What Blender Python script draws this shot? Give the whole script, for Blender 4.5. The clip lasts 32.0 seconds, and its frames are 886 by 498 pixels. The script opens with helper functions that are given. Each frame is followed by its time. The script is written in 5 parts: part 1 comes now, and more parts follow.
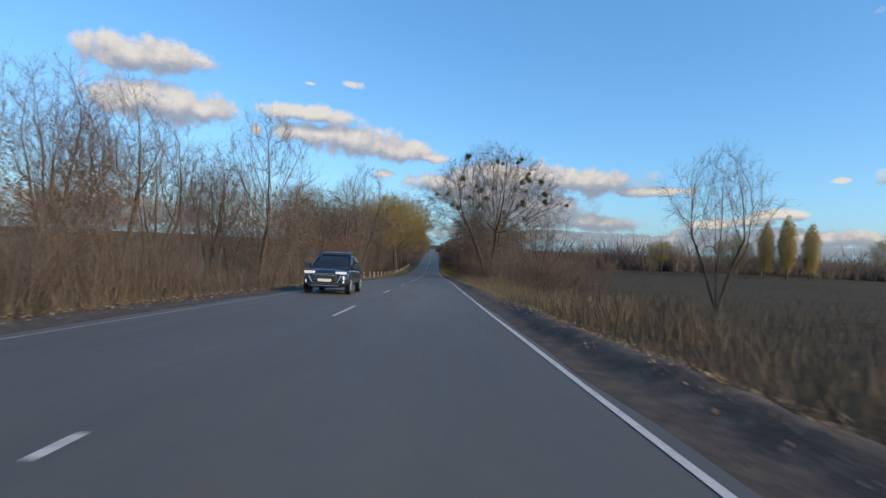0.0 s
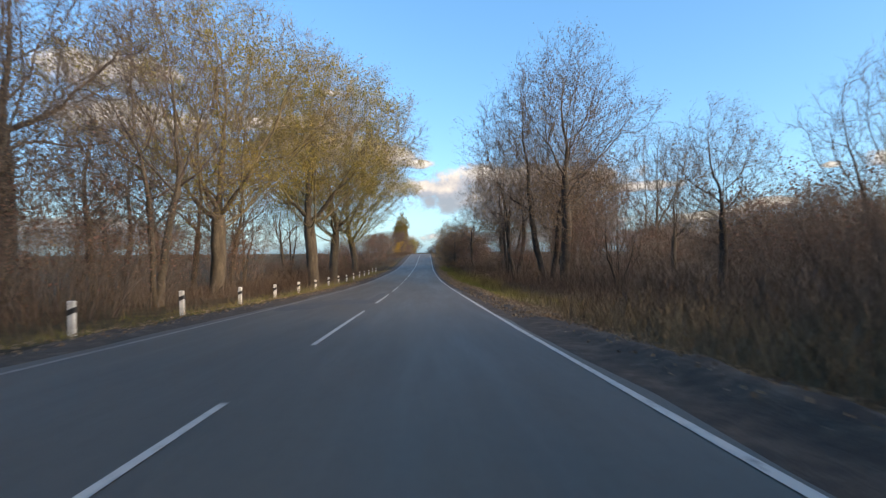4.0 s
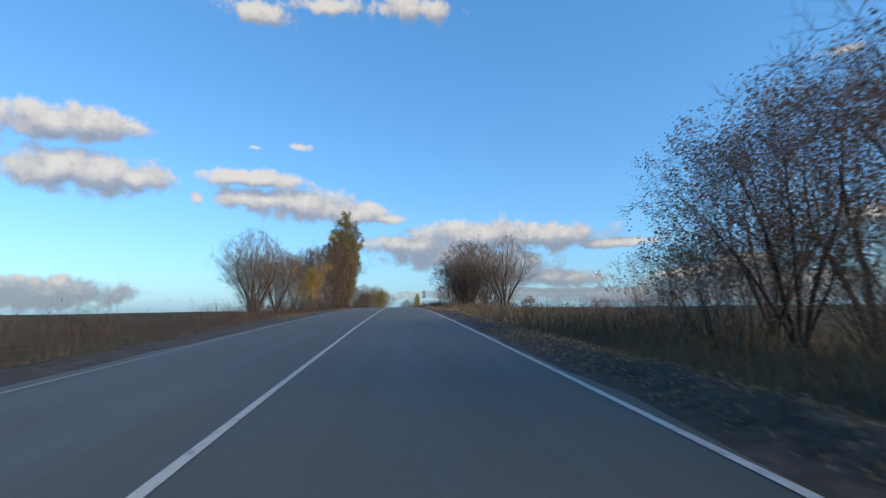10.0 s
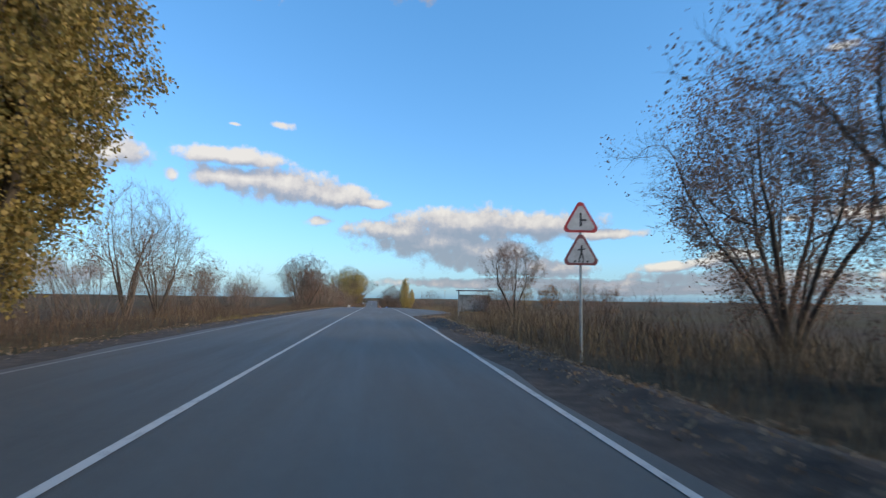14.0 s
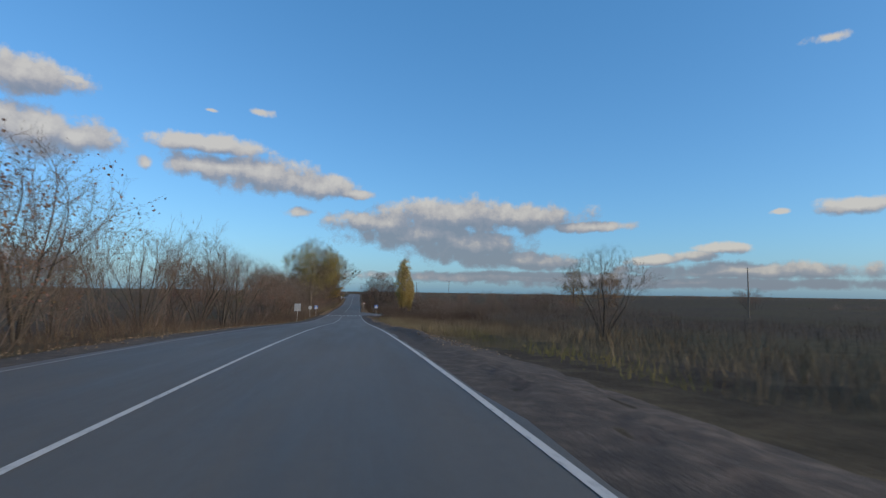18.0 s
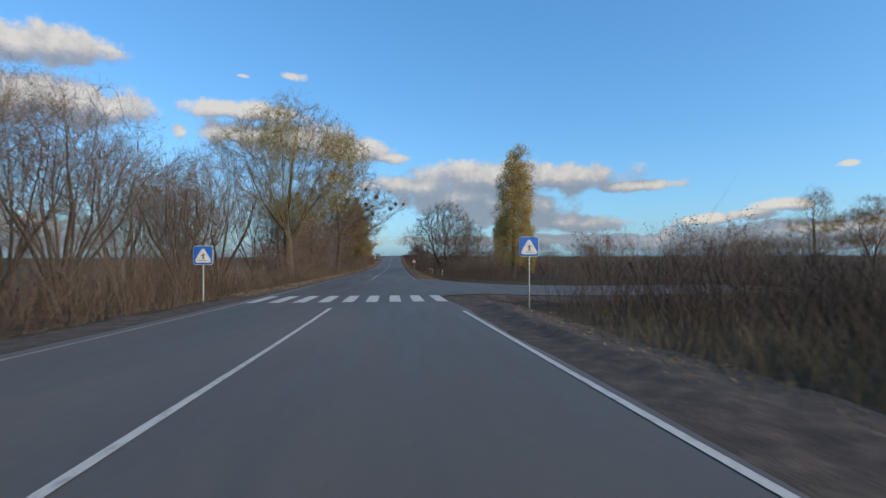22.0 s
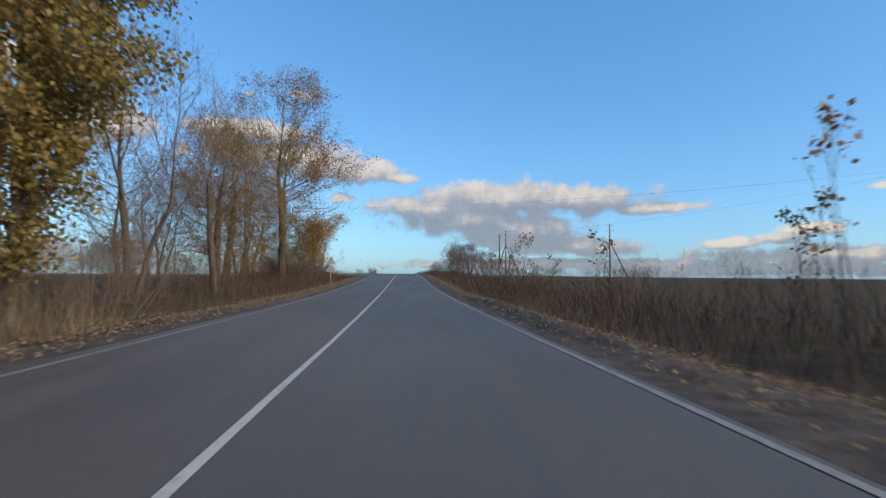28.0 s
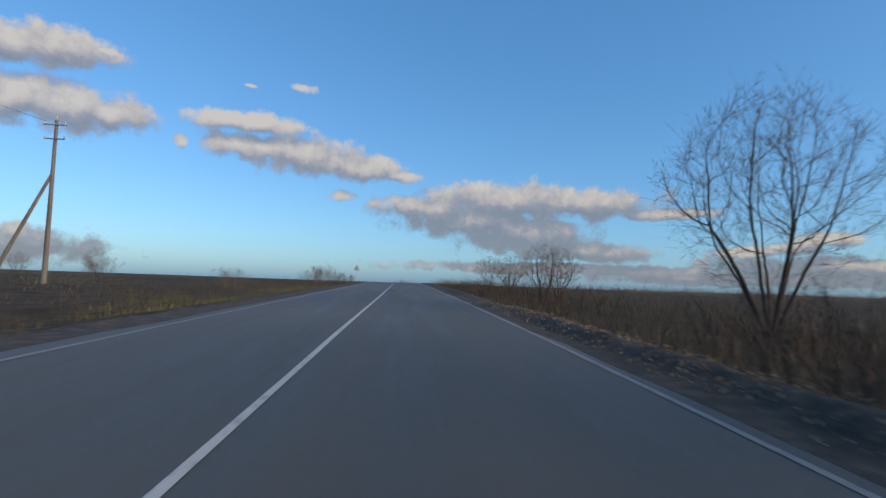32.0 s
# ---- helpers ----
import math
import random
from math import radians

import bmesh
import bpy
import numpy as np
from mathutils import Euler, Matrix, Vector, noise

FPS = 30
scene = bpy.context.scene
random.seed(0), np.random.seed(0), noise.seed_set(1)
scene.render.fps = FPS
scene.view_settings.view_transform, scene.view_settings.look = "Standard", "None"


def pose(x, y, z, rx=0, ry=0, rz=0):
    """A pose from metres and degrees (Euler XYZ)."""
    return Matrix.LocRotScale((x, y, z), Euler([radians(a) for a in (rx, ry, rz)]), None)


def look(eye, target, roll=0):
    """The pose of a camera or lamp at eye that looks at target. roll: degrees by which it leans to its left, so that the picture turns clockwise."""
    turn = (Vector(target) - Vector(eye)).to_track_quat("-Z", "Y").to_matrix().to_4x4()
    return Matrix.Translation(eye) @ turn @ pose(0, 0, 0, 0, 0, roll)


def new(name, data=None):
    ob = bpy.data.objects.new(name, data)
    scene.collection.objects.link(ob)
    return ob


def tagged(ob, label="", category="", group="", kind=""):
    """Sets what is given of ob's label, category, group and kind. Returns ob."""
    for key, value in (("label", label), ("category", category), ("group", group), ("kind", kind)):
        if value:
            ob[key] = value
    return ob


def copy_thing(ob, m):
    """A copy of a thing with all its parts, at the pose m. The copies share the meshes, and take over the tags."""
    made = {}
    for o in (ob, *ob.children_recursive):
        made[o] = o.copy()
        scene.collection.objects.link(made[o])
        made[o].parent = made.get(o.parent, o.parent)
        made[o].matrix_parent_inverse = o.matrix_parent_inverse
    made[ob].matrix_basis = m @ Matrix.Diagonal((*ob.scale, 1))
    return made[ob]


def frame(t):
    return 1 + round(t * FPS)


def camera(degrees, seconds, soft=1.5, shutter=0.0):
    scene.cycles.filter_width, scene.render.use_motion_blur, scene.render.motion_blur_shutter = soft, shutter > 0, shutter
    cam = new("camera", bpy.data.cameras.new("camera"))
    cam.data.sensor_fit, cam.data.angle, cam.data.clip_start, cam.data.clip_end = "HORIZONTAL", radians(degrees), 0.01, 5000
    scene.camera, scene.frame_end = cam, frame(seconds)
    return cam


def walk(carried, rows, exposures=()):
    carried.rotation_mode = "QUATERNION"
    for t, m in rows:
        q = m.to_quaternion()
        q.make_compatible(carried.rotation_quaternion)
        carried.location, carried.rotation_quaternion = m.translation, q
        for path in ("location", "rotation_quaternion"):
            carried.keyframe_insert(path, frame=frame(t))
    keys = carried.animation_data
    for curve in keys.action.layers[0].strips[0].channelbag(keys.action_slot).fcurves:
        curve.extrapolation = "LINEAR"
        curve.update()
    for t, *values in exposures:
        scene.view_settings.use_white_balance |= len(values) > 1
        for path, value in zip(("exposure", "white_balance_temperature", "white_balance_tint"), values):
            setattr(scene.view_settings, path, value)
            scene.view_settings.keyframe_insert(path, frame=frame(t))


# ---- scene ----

# ---- camera and its drive ----
cam = camera(79.17, 32.0, soft=1.3, shutter=0.14)
PATH = (  # seconds, x, y, z, yaw, pitch, roll
    (0, 2.26, -2.22, 6.80, -0.87, -0.41, -2.67),
    (0.5, 2.17, 10.15, 6.23, -0.73, -0.48, -3.13),
    (1, 2.11, 22.53, 5.65, -0.58, -0.49, -2.91),
    (1.5, 2.13, 34.93, 5.05, -0.73, -0.53, -2.19),
    (2, 2.16, 47.33, 4.44, -0.93, -0.87, -1.40),
    (2.5, 2.16, 59.74, 3.83, -1.08, -1.23, -0.82),
    (3.2, 2.04, 77.10, 2.96, -1.47, -1.04, -0.17),
    (3.9, 1.87, 94.47, 2.13, -2.04, 0.16, 0.37),
    (4.5, 1.79, 109.40, 1.51, -2.45, 1.17, 0.82),
    (5, 1.74, 121.88, 1.07, -2.67, 1.62, 1.22),
    (5.5, 1.72, 134.37, 0.66, -2.79, 1.75, 1.51),
    (6, 1.70, 146.85, 0.33, -3.17, 2.38, 1.75),
    (6.5, 1.66, 159.31, 0.10, -3.47, 2.99, 1.82),
    (7, 1.67, 171.67, -0.05, -3.82, 3.50, 1.46),
    (8, 1.63, 196.09, -0.18, -4.40, 4.49, -0.10),
    (8.5, 1.67, 208.17, -0.12, -4.42, 4.84, 0.16),
    (9, 1.71, 220.20, 0.06, -4.73, 5.35, 0.59),
    (9.5, 1.72, 232.17, 0.34, -4.88, 5.98, 0.74),
    (10, 1.78, 244.09, 0.70, -5.07, 6.57, 0.78),
    (10.5, 1.85, 255.96, 1.08, -5.32, 6.92, 0.92),
    (11, 2.00, 267.77, 1.43, -5.54, 6.83, 0.97),
    (11.5, 2.17, 279.52, 1.72, -5.89, 6.49, 0.80),
    (12, 2.30, 291.22, 1.96, -6.37, 6.36, 0.52),
    (12.5, 2.52, 302.87, 2.17, -6.73, 6.09, 0.38),
    (13, 2.73, 314.46, 2.35, -6.93, 6.12, 0.03),
    (13.5, 2.83, 326.02, 2.46, -6.91, 6.03, -0.49),
    (14, 2.87, 337.57, 2.51, -7.02, 5.31, -0.78),
    (14.5, 3.04, 349.13, 2.55, -7.17, 4.63, -0.43),
    (15.2, 3.20, 365.34, 2.57, -7.49, 4.31, -0.28),
    (15.9, 3.28, 381.60, 2.50, -7.85, 4.48, -0.36),
    (16.5, 3.35, 395.58, 2.40, -8.13, 4.71, -0.44),
    (17, 3.33, 407.27, 2.30, -8.31, 4.82, -0.42),
    (17.5, 3.19, 418.98, 2.18, -8.66, 4.77, -0.56),
    (18, 3.18, 430.71, 2.01, -8.79, 4.65, -0.81),
    (18.5, 2.99, 442.52, 1.74, -8.66, 4.34, -1.01),
    (19, 2.79, 454.37, 1.32, -8.05, 2.01, -0.79),
    (19.5, 2.52, 466.29, 0.81, -6.35, 0.23, -0.68),
    (20, 2.29, 478.28, 0.25, -4.27, 0.61, -0.34),
    (20.5, 2.07, 490.31, -0.33, -4.23, 0.67, -0.04),
    (21, 1.90, 502.38, -0.85, -4.43, 0.62, -0.00),
    (21.5, 1.83, 514.53, -1.28, -4.73, 0.74, 0.18),
    (22, 1.70, 526.76, -1.62, -4.87, 0.94, 0.12),
    (22.5, 1.47, 539.04, -1.90, -4.92, 1.09, 0.11),
    (23, 1.22, 551.34, -2.10, -4.88, 1.43, 0.04),
    (23.5, 1.02, 563.63, -2.27, -4.58, 2.00, -0.28),
    (24, 0.86, 575.91, -2.42, -4.17, 2.34, -0.62),
    (24.5, 0.66, 588.19, -2.55, -4.11, 3.05, -0.62),
    (25, 0.51, 600.48, -2.67, -4.05, 3.32, -0.54),
    (25.5, 0.53, 612.79, -2.78, -4.07, 3.06, -0.59),
    (26.2, 0.57, 630.08, -2.87, -4.02, 3.16, -0.78),
    (26.9, 0.55, 647.48, -2.93, -3.96, 3.48, -0.88),
    (27.5, 0.52, 662.49, -2.94, -3.98, 3.62, -0.72),
    (28, 0.57, 675.09, -2.88, -4.06, 3.51, -0.35),
    (28.5, 0.58, 687.73, -2.77, -4.10, 3.65, -0.61),
    (29, 0.55, 700.39, -2.61, -4.16, 3.78, -1.02),
    (29.5, 0.57, 713.10, -2.34, -4.26, 3.78, -1.34),
    (30, 0.62, 725.82, -1.95, -4.25, 3.74, -1.43),
    (30.5, 0.63, 738.55, -1.47, -4.33, 3.89, -1.63),
    (31, 0.61, 751.28, -1.03, -4.17, 3.83, -1.84),
    (31.5, 0.53, 764.01, -0.63, -4.10, 3.85, -1.99),
    (32, 0.37, 776.74, -0.29, -4.00, 3.75, -1.91),
)
EXPOSURE = (  # seconds, stops, kelvin, tint
    (0, 0.3, 6800, 8), (2, 0.45, 7200, 8), (4.5, 0.95, 7700, 12), (6.5, 1.15, 7900, 12), (7.2, 1.15, 7700, 12), (8, 0.85, 7100, 9), (9.3, 0.55, 6500, 6), (10, 0.3, 6500, 6), (11, -0.05, 6500, 6), (12, 0.1, 6600, 6), (13, 0.35, 6650, 7), (14, 0.45, 6650, 7), (16.5, -0.1, 6400, 6), (19, -0.1, 6500, 6), (20, 0.1, 6500, 6), (21, 0.1, 6500, 6),
    (23, 0.35, 6700, 6), (25, 0.45, 6800, 8), (28, 0.25, 6750, 8), (30, 0.05, 6600, 8), (32, -0.05, 6600, 8))
walk(cam, [(t, pose(x, y, z, 90 + p, r, w)) for t, x, y, z, w, p, r in PATH], EXPOSURE)
# the road's axis and height, one value every 20 m from y = -20
ROAD_X = (0.24, 0.06, 0.03, 0.18, 0.38, 0.22, 0.01, -0.00, -0.06, -0.19, -0.15, -0.04, 0.09, 0.24, 0.36, 0.58, 0.58, 0.88, 0.92, 1.12, 1.14, 1.20, 1.01, 0.82, 0.58, 0.37, 0.22, -0.02, -0.25, -0.49, -0.60, -0.62, -0.56, -0.57, -0.64, -0.66, -0.84, -0.94, -0.86, -0.87, -0.82, -0.85, -0.95, -1.07, -1.20, -1.32, -1.44, -1.56, -1.69, -1.81, -1.93, -2.05, -2.17, -2.30, -2.42)
ROAD_Z = (6.48, 5.55, 4.63, 3.65, 2.68, 1.65, 0.70, -0.03, -0.69, -1.10, -1.27, -1.38, -1.15, -0.60, 0.08, 0.61, 0.98, 1.30, 1.36, 1.45, 1.37, 1.22, 1.04, 0.73, -0.02, -0.98, -1.97, -2.61, -3.11, -3.37, -3.62, -3.81, -4.00, -4.05, -4.13, -4.00, -3.81, -3.35, -2.54, -1.89, -1.32, -1.05, -0.77, -0.49, -0.25, -0.35, -0.6, -1.0, -1.5, -2.1, -2.8, -3.4, -4.0, -4.5, -5.0)
EDGE_R, EDGE_L = 3.81, -3.27
PLAIN_Z = -1.0

# ---- sky and light ----
SUN_AZ, SUN_EL = radians(122), radians(22)      # clockwise from the way the road runs
world = bpy.data.worlds.new("sky")
scene.world = world
world.use_nodes = True
wt = world.node_tree
wt.nodes.clear()
sky = wt.nodes.new("ShaderNodeTexSky")
sky.sky_type = "NISHITA"
sky.sun_disc = False
sky.sun_elevation, sky.sun_rotation = SUN_EL, SUN_AZ
sky.altitude, sky.air_density, sky.dust_density, sky.ozone_density = 100, 1.0, 1.2, 4.0
bg = wt.nodes.new("ShaderNodeBackground")
bg.inputs["Strength"].default_value = 1.0
wo = wt.nodes.new("ShaderNodeOutputWorld")
dim = wt.nodes.new("ShaderNodeMix")
dim.data_type, dim.blend_type = "RGBA", "MULTIPLY"
dim.inputs[0].default_value, dim.inputs[7].default_value = 1.0, (0.112, 0.133, 0.143, 1)
wt.links.new(sky.outputs[0], dim.inputs[6])
deep = wt.nodes.new("ShaderNodeMix")
deep.data_type, deep.blend_type = "RGBA", "ADD"
deep.inputs[0].default_value, deep.inputs[7].default_value = 1.0, (0.008, 0.086, 0.216, 1)
wt.links.new(dim.outputs[2], deep.inputs[6])
wt.links.new(deep.outputs[2], bg.inputs["Color"])
wt.links.new(bg.outputs[0], wo.inputs["Surface"])

sun = new("sun", bpy.data.lights.new("sun", "SUN"))
sun.data.energy, sun.data.angle, sun.data.color = 3.9, radians(30), (1.0, 0.76, 0.53)
sun.matrix_basis = look((0, 0, 0), (-math.sin(SUN_AZ) * math.cos(SUN_EL), -math.cos(SUN_AZ) * math.cos(SUN_EL), -math.sin(SUN_EL)))


# ---- materials ----
def nodes_of(name):
    m = bpy.data.materials.new(name)
    m.use_nodes = True
    return m, m.node_tree, m.node_tree.nodes["Principled BSDF"]


def noise_tex(nt, scale, detail=4.0, rough=0.55, coord="Object", stretch=None):
    tc = nt.nodes.new("ShaderNodeTexCoord")
    n = nt.nodes.new("ShaderNodeTexNoise")
    n.inputs["Scale"].default_value, n.inputs["Detail"].default_value, n.inputs["Roughness"].default_value = scale, detail, rough
    if stretch:
        mp = nt.nodes.new("ShaderNodeMapping")
        mp.inputs["Scale"].default_value = stretch
        nt.links.new(tc.outputs[coord], mp.inputs["Vector"])
        nt.links.new(mp.outputs[0], n.inputs["Vector"])
    else:
        nt.links.new(tc.outputs[coord], n.inputs["Vector"])
    return n.outputs["Fac"]


def ramp(nt, fac, *stops):
    r = nt.nodes.new("ShaderNodeValToRGB")
    while len(r.color_ramp.elements) < len(stops):
        r.color_ramp.elements.new(0.5)
    for e, (p, c) in zip(r.color_ramp.elements, stops):
        e.position, e.color = p, (*c, 1)
    nt.links.new(fac, r.inputs[0])
    return r.outputs[0]


def mix(nt, fac, a, b, mode="MIX"):
    m = nt.nodes.new("ShaderNodeMix")
    m.data_type, m.blend_type = "RGBA", mode
    for sock, v in ((m.inputs[0], fac), (m.inputs[6], a), (m.inputs[7], b)):
        if isinstance(v, (int, float)):
            sock.default_value = v
        elif isinstance(v, tuple):
            sock.default_value = (*v, 1)
        else:
            nt.links.new(v, sock)
    return m.outputs[2]


def math_node(nt, op, a, b=0.0, clamp=False):
    m = nt.nodes.new("ShaderNodeMath")
    m.operation, m.use_clamp = op, clamp
    for sock, v in ((m.inputs[0], a), (m.inputs[1], b)):
        if isinstance(v, (int, float)):
            sock.default_value = v
        else:
            nt.links.new(v, sock)
    return m.outputs[0]


def bump(nt, bsdf, height, strength=0.3, distance=0.02):
    b = nt.nodes.new("ShaderNodeBump")
    b.inputs["Strength"].default_value, b.inputs["Distance"].default_value = strength, distance
    nt.links.new(height, b.inputs["Height"])
    nt.links.new(b.outputs[0], bsdf.inputs["Normal"])


def mat_noise(name, stops, scale, rough=0.85, fine=0.0, fine_scale=40.0, bump_s=0.0, metallic=0.0, island=0.0, stretch=None, coord="Object"):
    """Colour ramp over noise, with fine grain, relief and an island or object shift."""
    m, nt, b = nodes_of(name)
    big = noise_tex(nt, scale, 5.0, 0.6, coord, stretch)
    if island:
        g = nt.nodes.new("ShaderNodeNewGeometry")
        big = math_node(nt, "ADD", math_node(nt, "MULTIPLY", big, 1 - island), math_node(nt, "MULTIPLY", g.outputs["Random Per Island"], island))
    col = ramp(nt, big, *stops)
    if fine:
        f = noise_tex(nt, fine_scale, 3.0, 0.7, coord)
        col = mix(nt, fine, col, ramp(nt, f, (0.3, (0.25, 0.25, 0.25)), (0.7, (1.0, 1.0, 1.0))), "MULTIPLY")
        if bump_s:
            bump(nt, b, f, bump_s)
    nt.links.new(col, b.inputs["Base Color"])
    b.inputs["Roughness"].default_value, b.inputs["Metallic"].default_value = rough, metallic
    return m


BARK = mat_noise("bark", ((0.3, (0.05, 0.041, 0.031)), (0.55, (0.105, 0.086, 0.064)), (0.75, (0.17, 0.145, 0.11))), 3.0, 0.95, 0.7, 18.0, 0.6, stretch=(1, 1, 0.25))
BARK_DARK = mat_noise("dark_bark", ((0.3, (0.03, 0.025, 0.022)), (0.7, (0.09, 0.075, 0.062))), 3.0, 0.95, 0.6, 20.0, 0.6)
TWIG = mat_noise("twig", ((0.2, (0.058, 0.045, 0.036)), (0.8, (0.155, 0.12, 0.092))), 0.7, 0.9, island=0.6)
TWIG_OLIVE = mat_noise("olive_twig", ((0.2, (0.085, 0.068, 0.036)), (0.8, (0.21, 0.165, 0.085))), 0.7, 0.9, island=0.6)
TWIG_DARK = mat_noise("dark_twig", ((0.2, (0.045, 0.037, 0.032)), (0.8, (0.13, 0.10, 0.082))), 0.7, 0.9, island=0.6)


def leaf_mat(name, *cols):
    m, nt, b = nodes_of(name)
    g = nt.nodes.new("ShaderNodeNewGeometry")
    n = noise_tex(nt, 0.35, 2.0, 0.5)
    f = math_node(nt, "ADD", math_node(nt, "MULTIPLY", g.outputs["Random Per Island"], 0.65), math_node(nt, "MULTIPLY", n, 0.35))
    col = ramp(nt, f, *[(i / (len(cols) - 1) * 0.8 + 0.1, c) for i, c in enumerate(cols)])
    nt.links.new(col, b.inputs["Base Color"])
    b.inputs["Roughness"].default_value = 0.65
    tr = nt.nodes.new("ShaderNodeBsdfTranslucent")
    nt.links.new(col, tr.inputs["Color"])
    mx = nt.nodes.new("ShaderNodeMixShader")
    mx.inputs[0].default_value = 0.45
    nt.links.new(b.outputs[0], mx.inputs[1])
    nt.links.new(tr.outputs[0], mx.inputs[2])
    nt.links.new(mx.outputs[0], nt.nodes["Material Output"].inputs["Surface"])
    return m


LEAF_YELLOW = leaf_mat("yellow_leaf", (0.13, 0.125, 0.02), (0.25, 0.21, 0.035), (0.36, 0.28, 0.06), (0.22, 0.15, 0.04))
LEAF_POPLAR = leaf_mat("poplar_leaf", (0.21, 0.17, 0.06), (0.34, 0.265, 0.09), (0.46, 0.355, 0.125), (0.31, 0.21, 0.08))
LEAF_OCHRE = leaf_mat("ochre_leaf", (0.09, 0.06, 0.02), (0.19, 0.12, 0.035), (0.28, 0.18, 0.06), (0.16, 0.09, 0.035))
LEAF_TAN = leaf_mat("tan_leaf", (0.08, 0.055, 0.035), (0.17, 0.115, 0.07), (0.24, 0.16, 0.10), (0.18, 0.15, 0.05))
LEAF_OLIVE = leaf_mat("olive_leaf", (0.10, 0.088, 0.028), (0.18, 0.145, 0.042), (0.27, 0.205, 0.06), (0.18, 0.115, 0.042))
LEAF_GOLD = leaf_mat("gold_leaf", (0.26, 0.16, 0.03), (0.42, 0.27, 0.05), (0.33, 0.18, 0.04))
LEAF_BROWN = leaf_mat("brown_leaf", (0.11, 0.062, 0.034), (0.21, 0.115, 0.055), (0.32, 0.175, 0.08), (0.20, 0.155, 0.05))
LEAF_DULL = leaf_mat("dull_leaf", (0.07, 0.044, 0.034), (0.14, 0.08, 0.062), (0.23, 0.13, 0.095), (0.15, 0.115, 0.055))
LEAF_GREEN = leaf_mat("mistletoe_leaf", (0.04, 0.05, 0.02), (0.075, 0.085, 0.03), (0.10, 0.10, 0.045))
FALLEN = leaf_mat("fallen_leaf", (0.06, 0.038, 0.025), (0.14, 0.092, 0.056), (0.24, 0.17, 0.105), (0.33, 0.25, 0.17), (0.09, 0.06, 0.04))


def grass_mat(name, *cols):
    m, nt, b = nodes_of(name)
    g = nt.nodes.new("ShaderNodeNewGeometry")
    n = noise_tex(nt, 0.22, 3.0, 0.6)
    f = math_node(nt, "ADD", math_node(nt, "MULTIPLY", g.outputs["Random Per Island"], 0.16), math_node(nt, "MULTIPLY", n, 0.84))
    nt.links.new(ramp(nt, f, *[(0.2 + 0.6 * i / (len(cols) - 1), c) for i, c in enumerate(cols)]), b.inputs["Base Color"])
    b.inputs["Roughness"].default_value, b.inputs["Specular IOR Level"].default_value = 0.9, 0.15
    return m


GRASS_DRY = grass_mat("dry_grass", (0.068, 0.055, 0.038), (0.120, 0.098, 0.064), (0.185, 0.152, 0.098), (0.100, 0.079, 0.053))
GRASS_GREEN = grass_mat("green_grass", (0.05, 0.06, 0.02), (0.11, 0.115, 0.03), (0.20, 0.17, 0.05), (0.13, 0.10, 0.05))
WEED = grass_mat("dead_weed", (0.029, 0.021, 0.017), (0.058, 0.042, 0.032), (0.098, 0.070, 0.052), (0.048, 0.035, 0.028))
WEED_GREY = grass_mat("grey_brush", (0.07, 0.055, 0.045), (0.12, 0.098, 0.080), (0.18, 0.148, 0.118))


def ground_mat():
    m, nt, b = nodes_of("meadow_soil")
    big = noise_tex(nt, 0.03, 4.0, 0.6)
    mid = noise_tex(nt, 0.9, 6.0, 0.65)
    fine = noise_tex(nt, 14.0, 4.0, 0.7)
    c1 = ramp(nt, mid, (0.3, (0.031, 0.023, 0.018)), (0.5, (0.058, 0.045, 0.033)), (0.7, (0.095, 0.076, 0.049)))
    c2 = ramp(nt, mid, (0.3, (0.041, 0.039, 0.020)), (0.55, (0.071, 0.061, 0.034)), (0.75, (0.116, 0.095, 0.058)))
    c = mix(nt, ramp(nt, big, (0.42, (0, 0, 0)), (0.6, (1, 1, 1))), c1, c2)
    c = mix(nt, 0.6, c, ramp(nt, fine, (0.3, (0.400, 0.400, 0.400)), (0.65, (1, 1, 1))), "MULTIPLY")
    nt.links.new(c, b.inputs["Base Color"])
    b.inputs["Roughness"].default_value, b.inputs["Specular IOR Level"].default_value = 1.0, 0.1
    bump(nt, b, fine, 0.6, 0.04)
    return m


GROUND = ground_mat()
SOIL = mat_noise("dark_soil", ((0.3, (0.025, 0.018, 0.013)), (0.5, (0.056, 0.040, 0.028)), (0.68, (0.115, 0.085, 0.061))), 3.1, 0.95, 0.7, 22.0, 0.8)


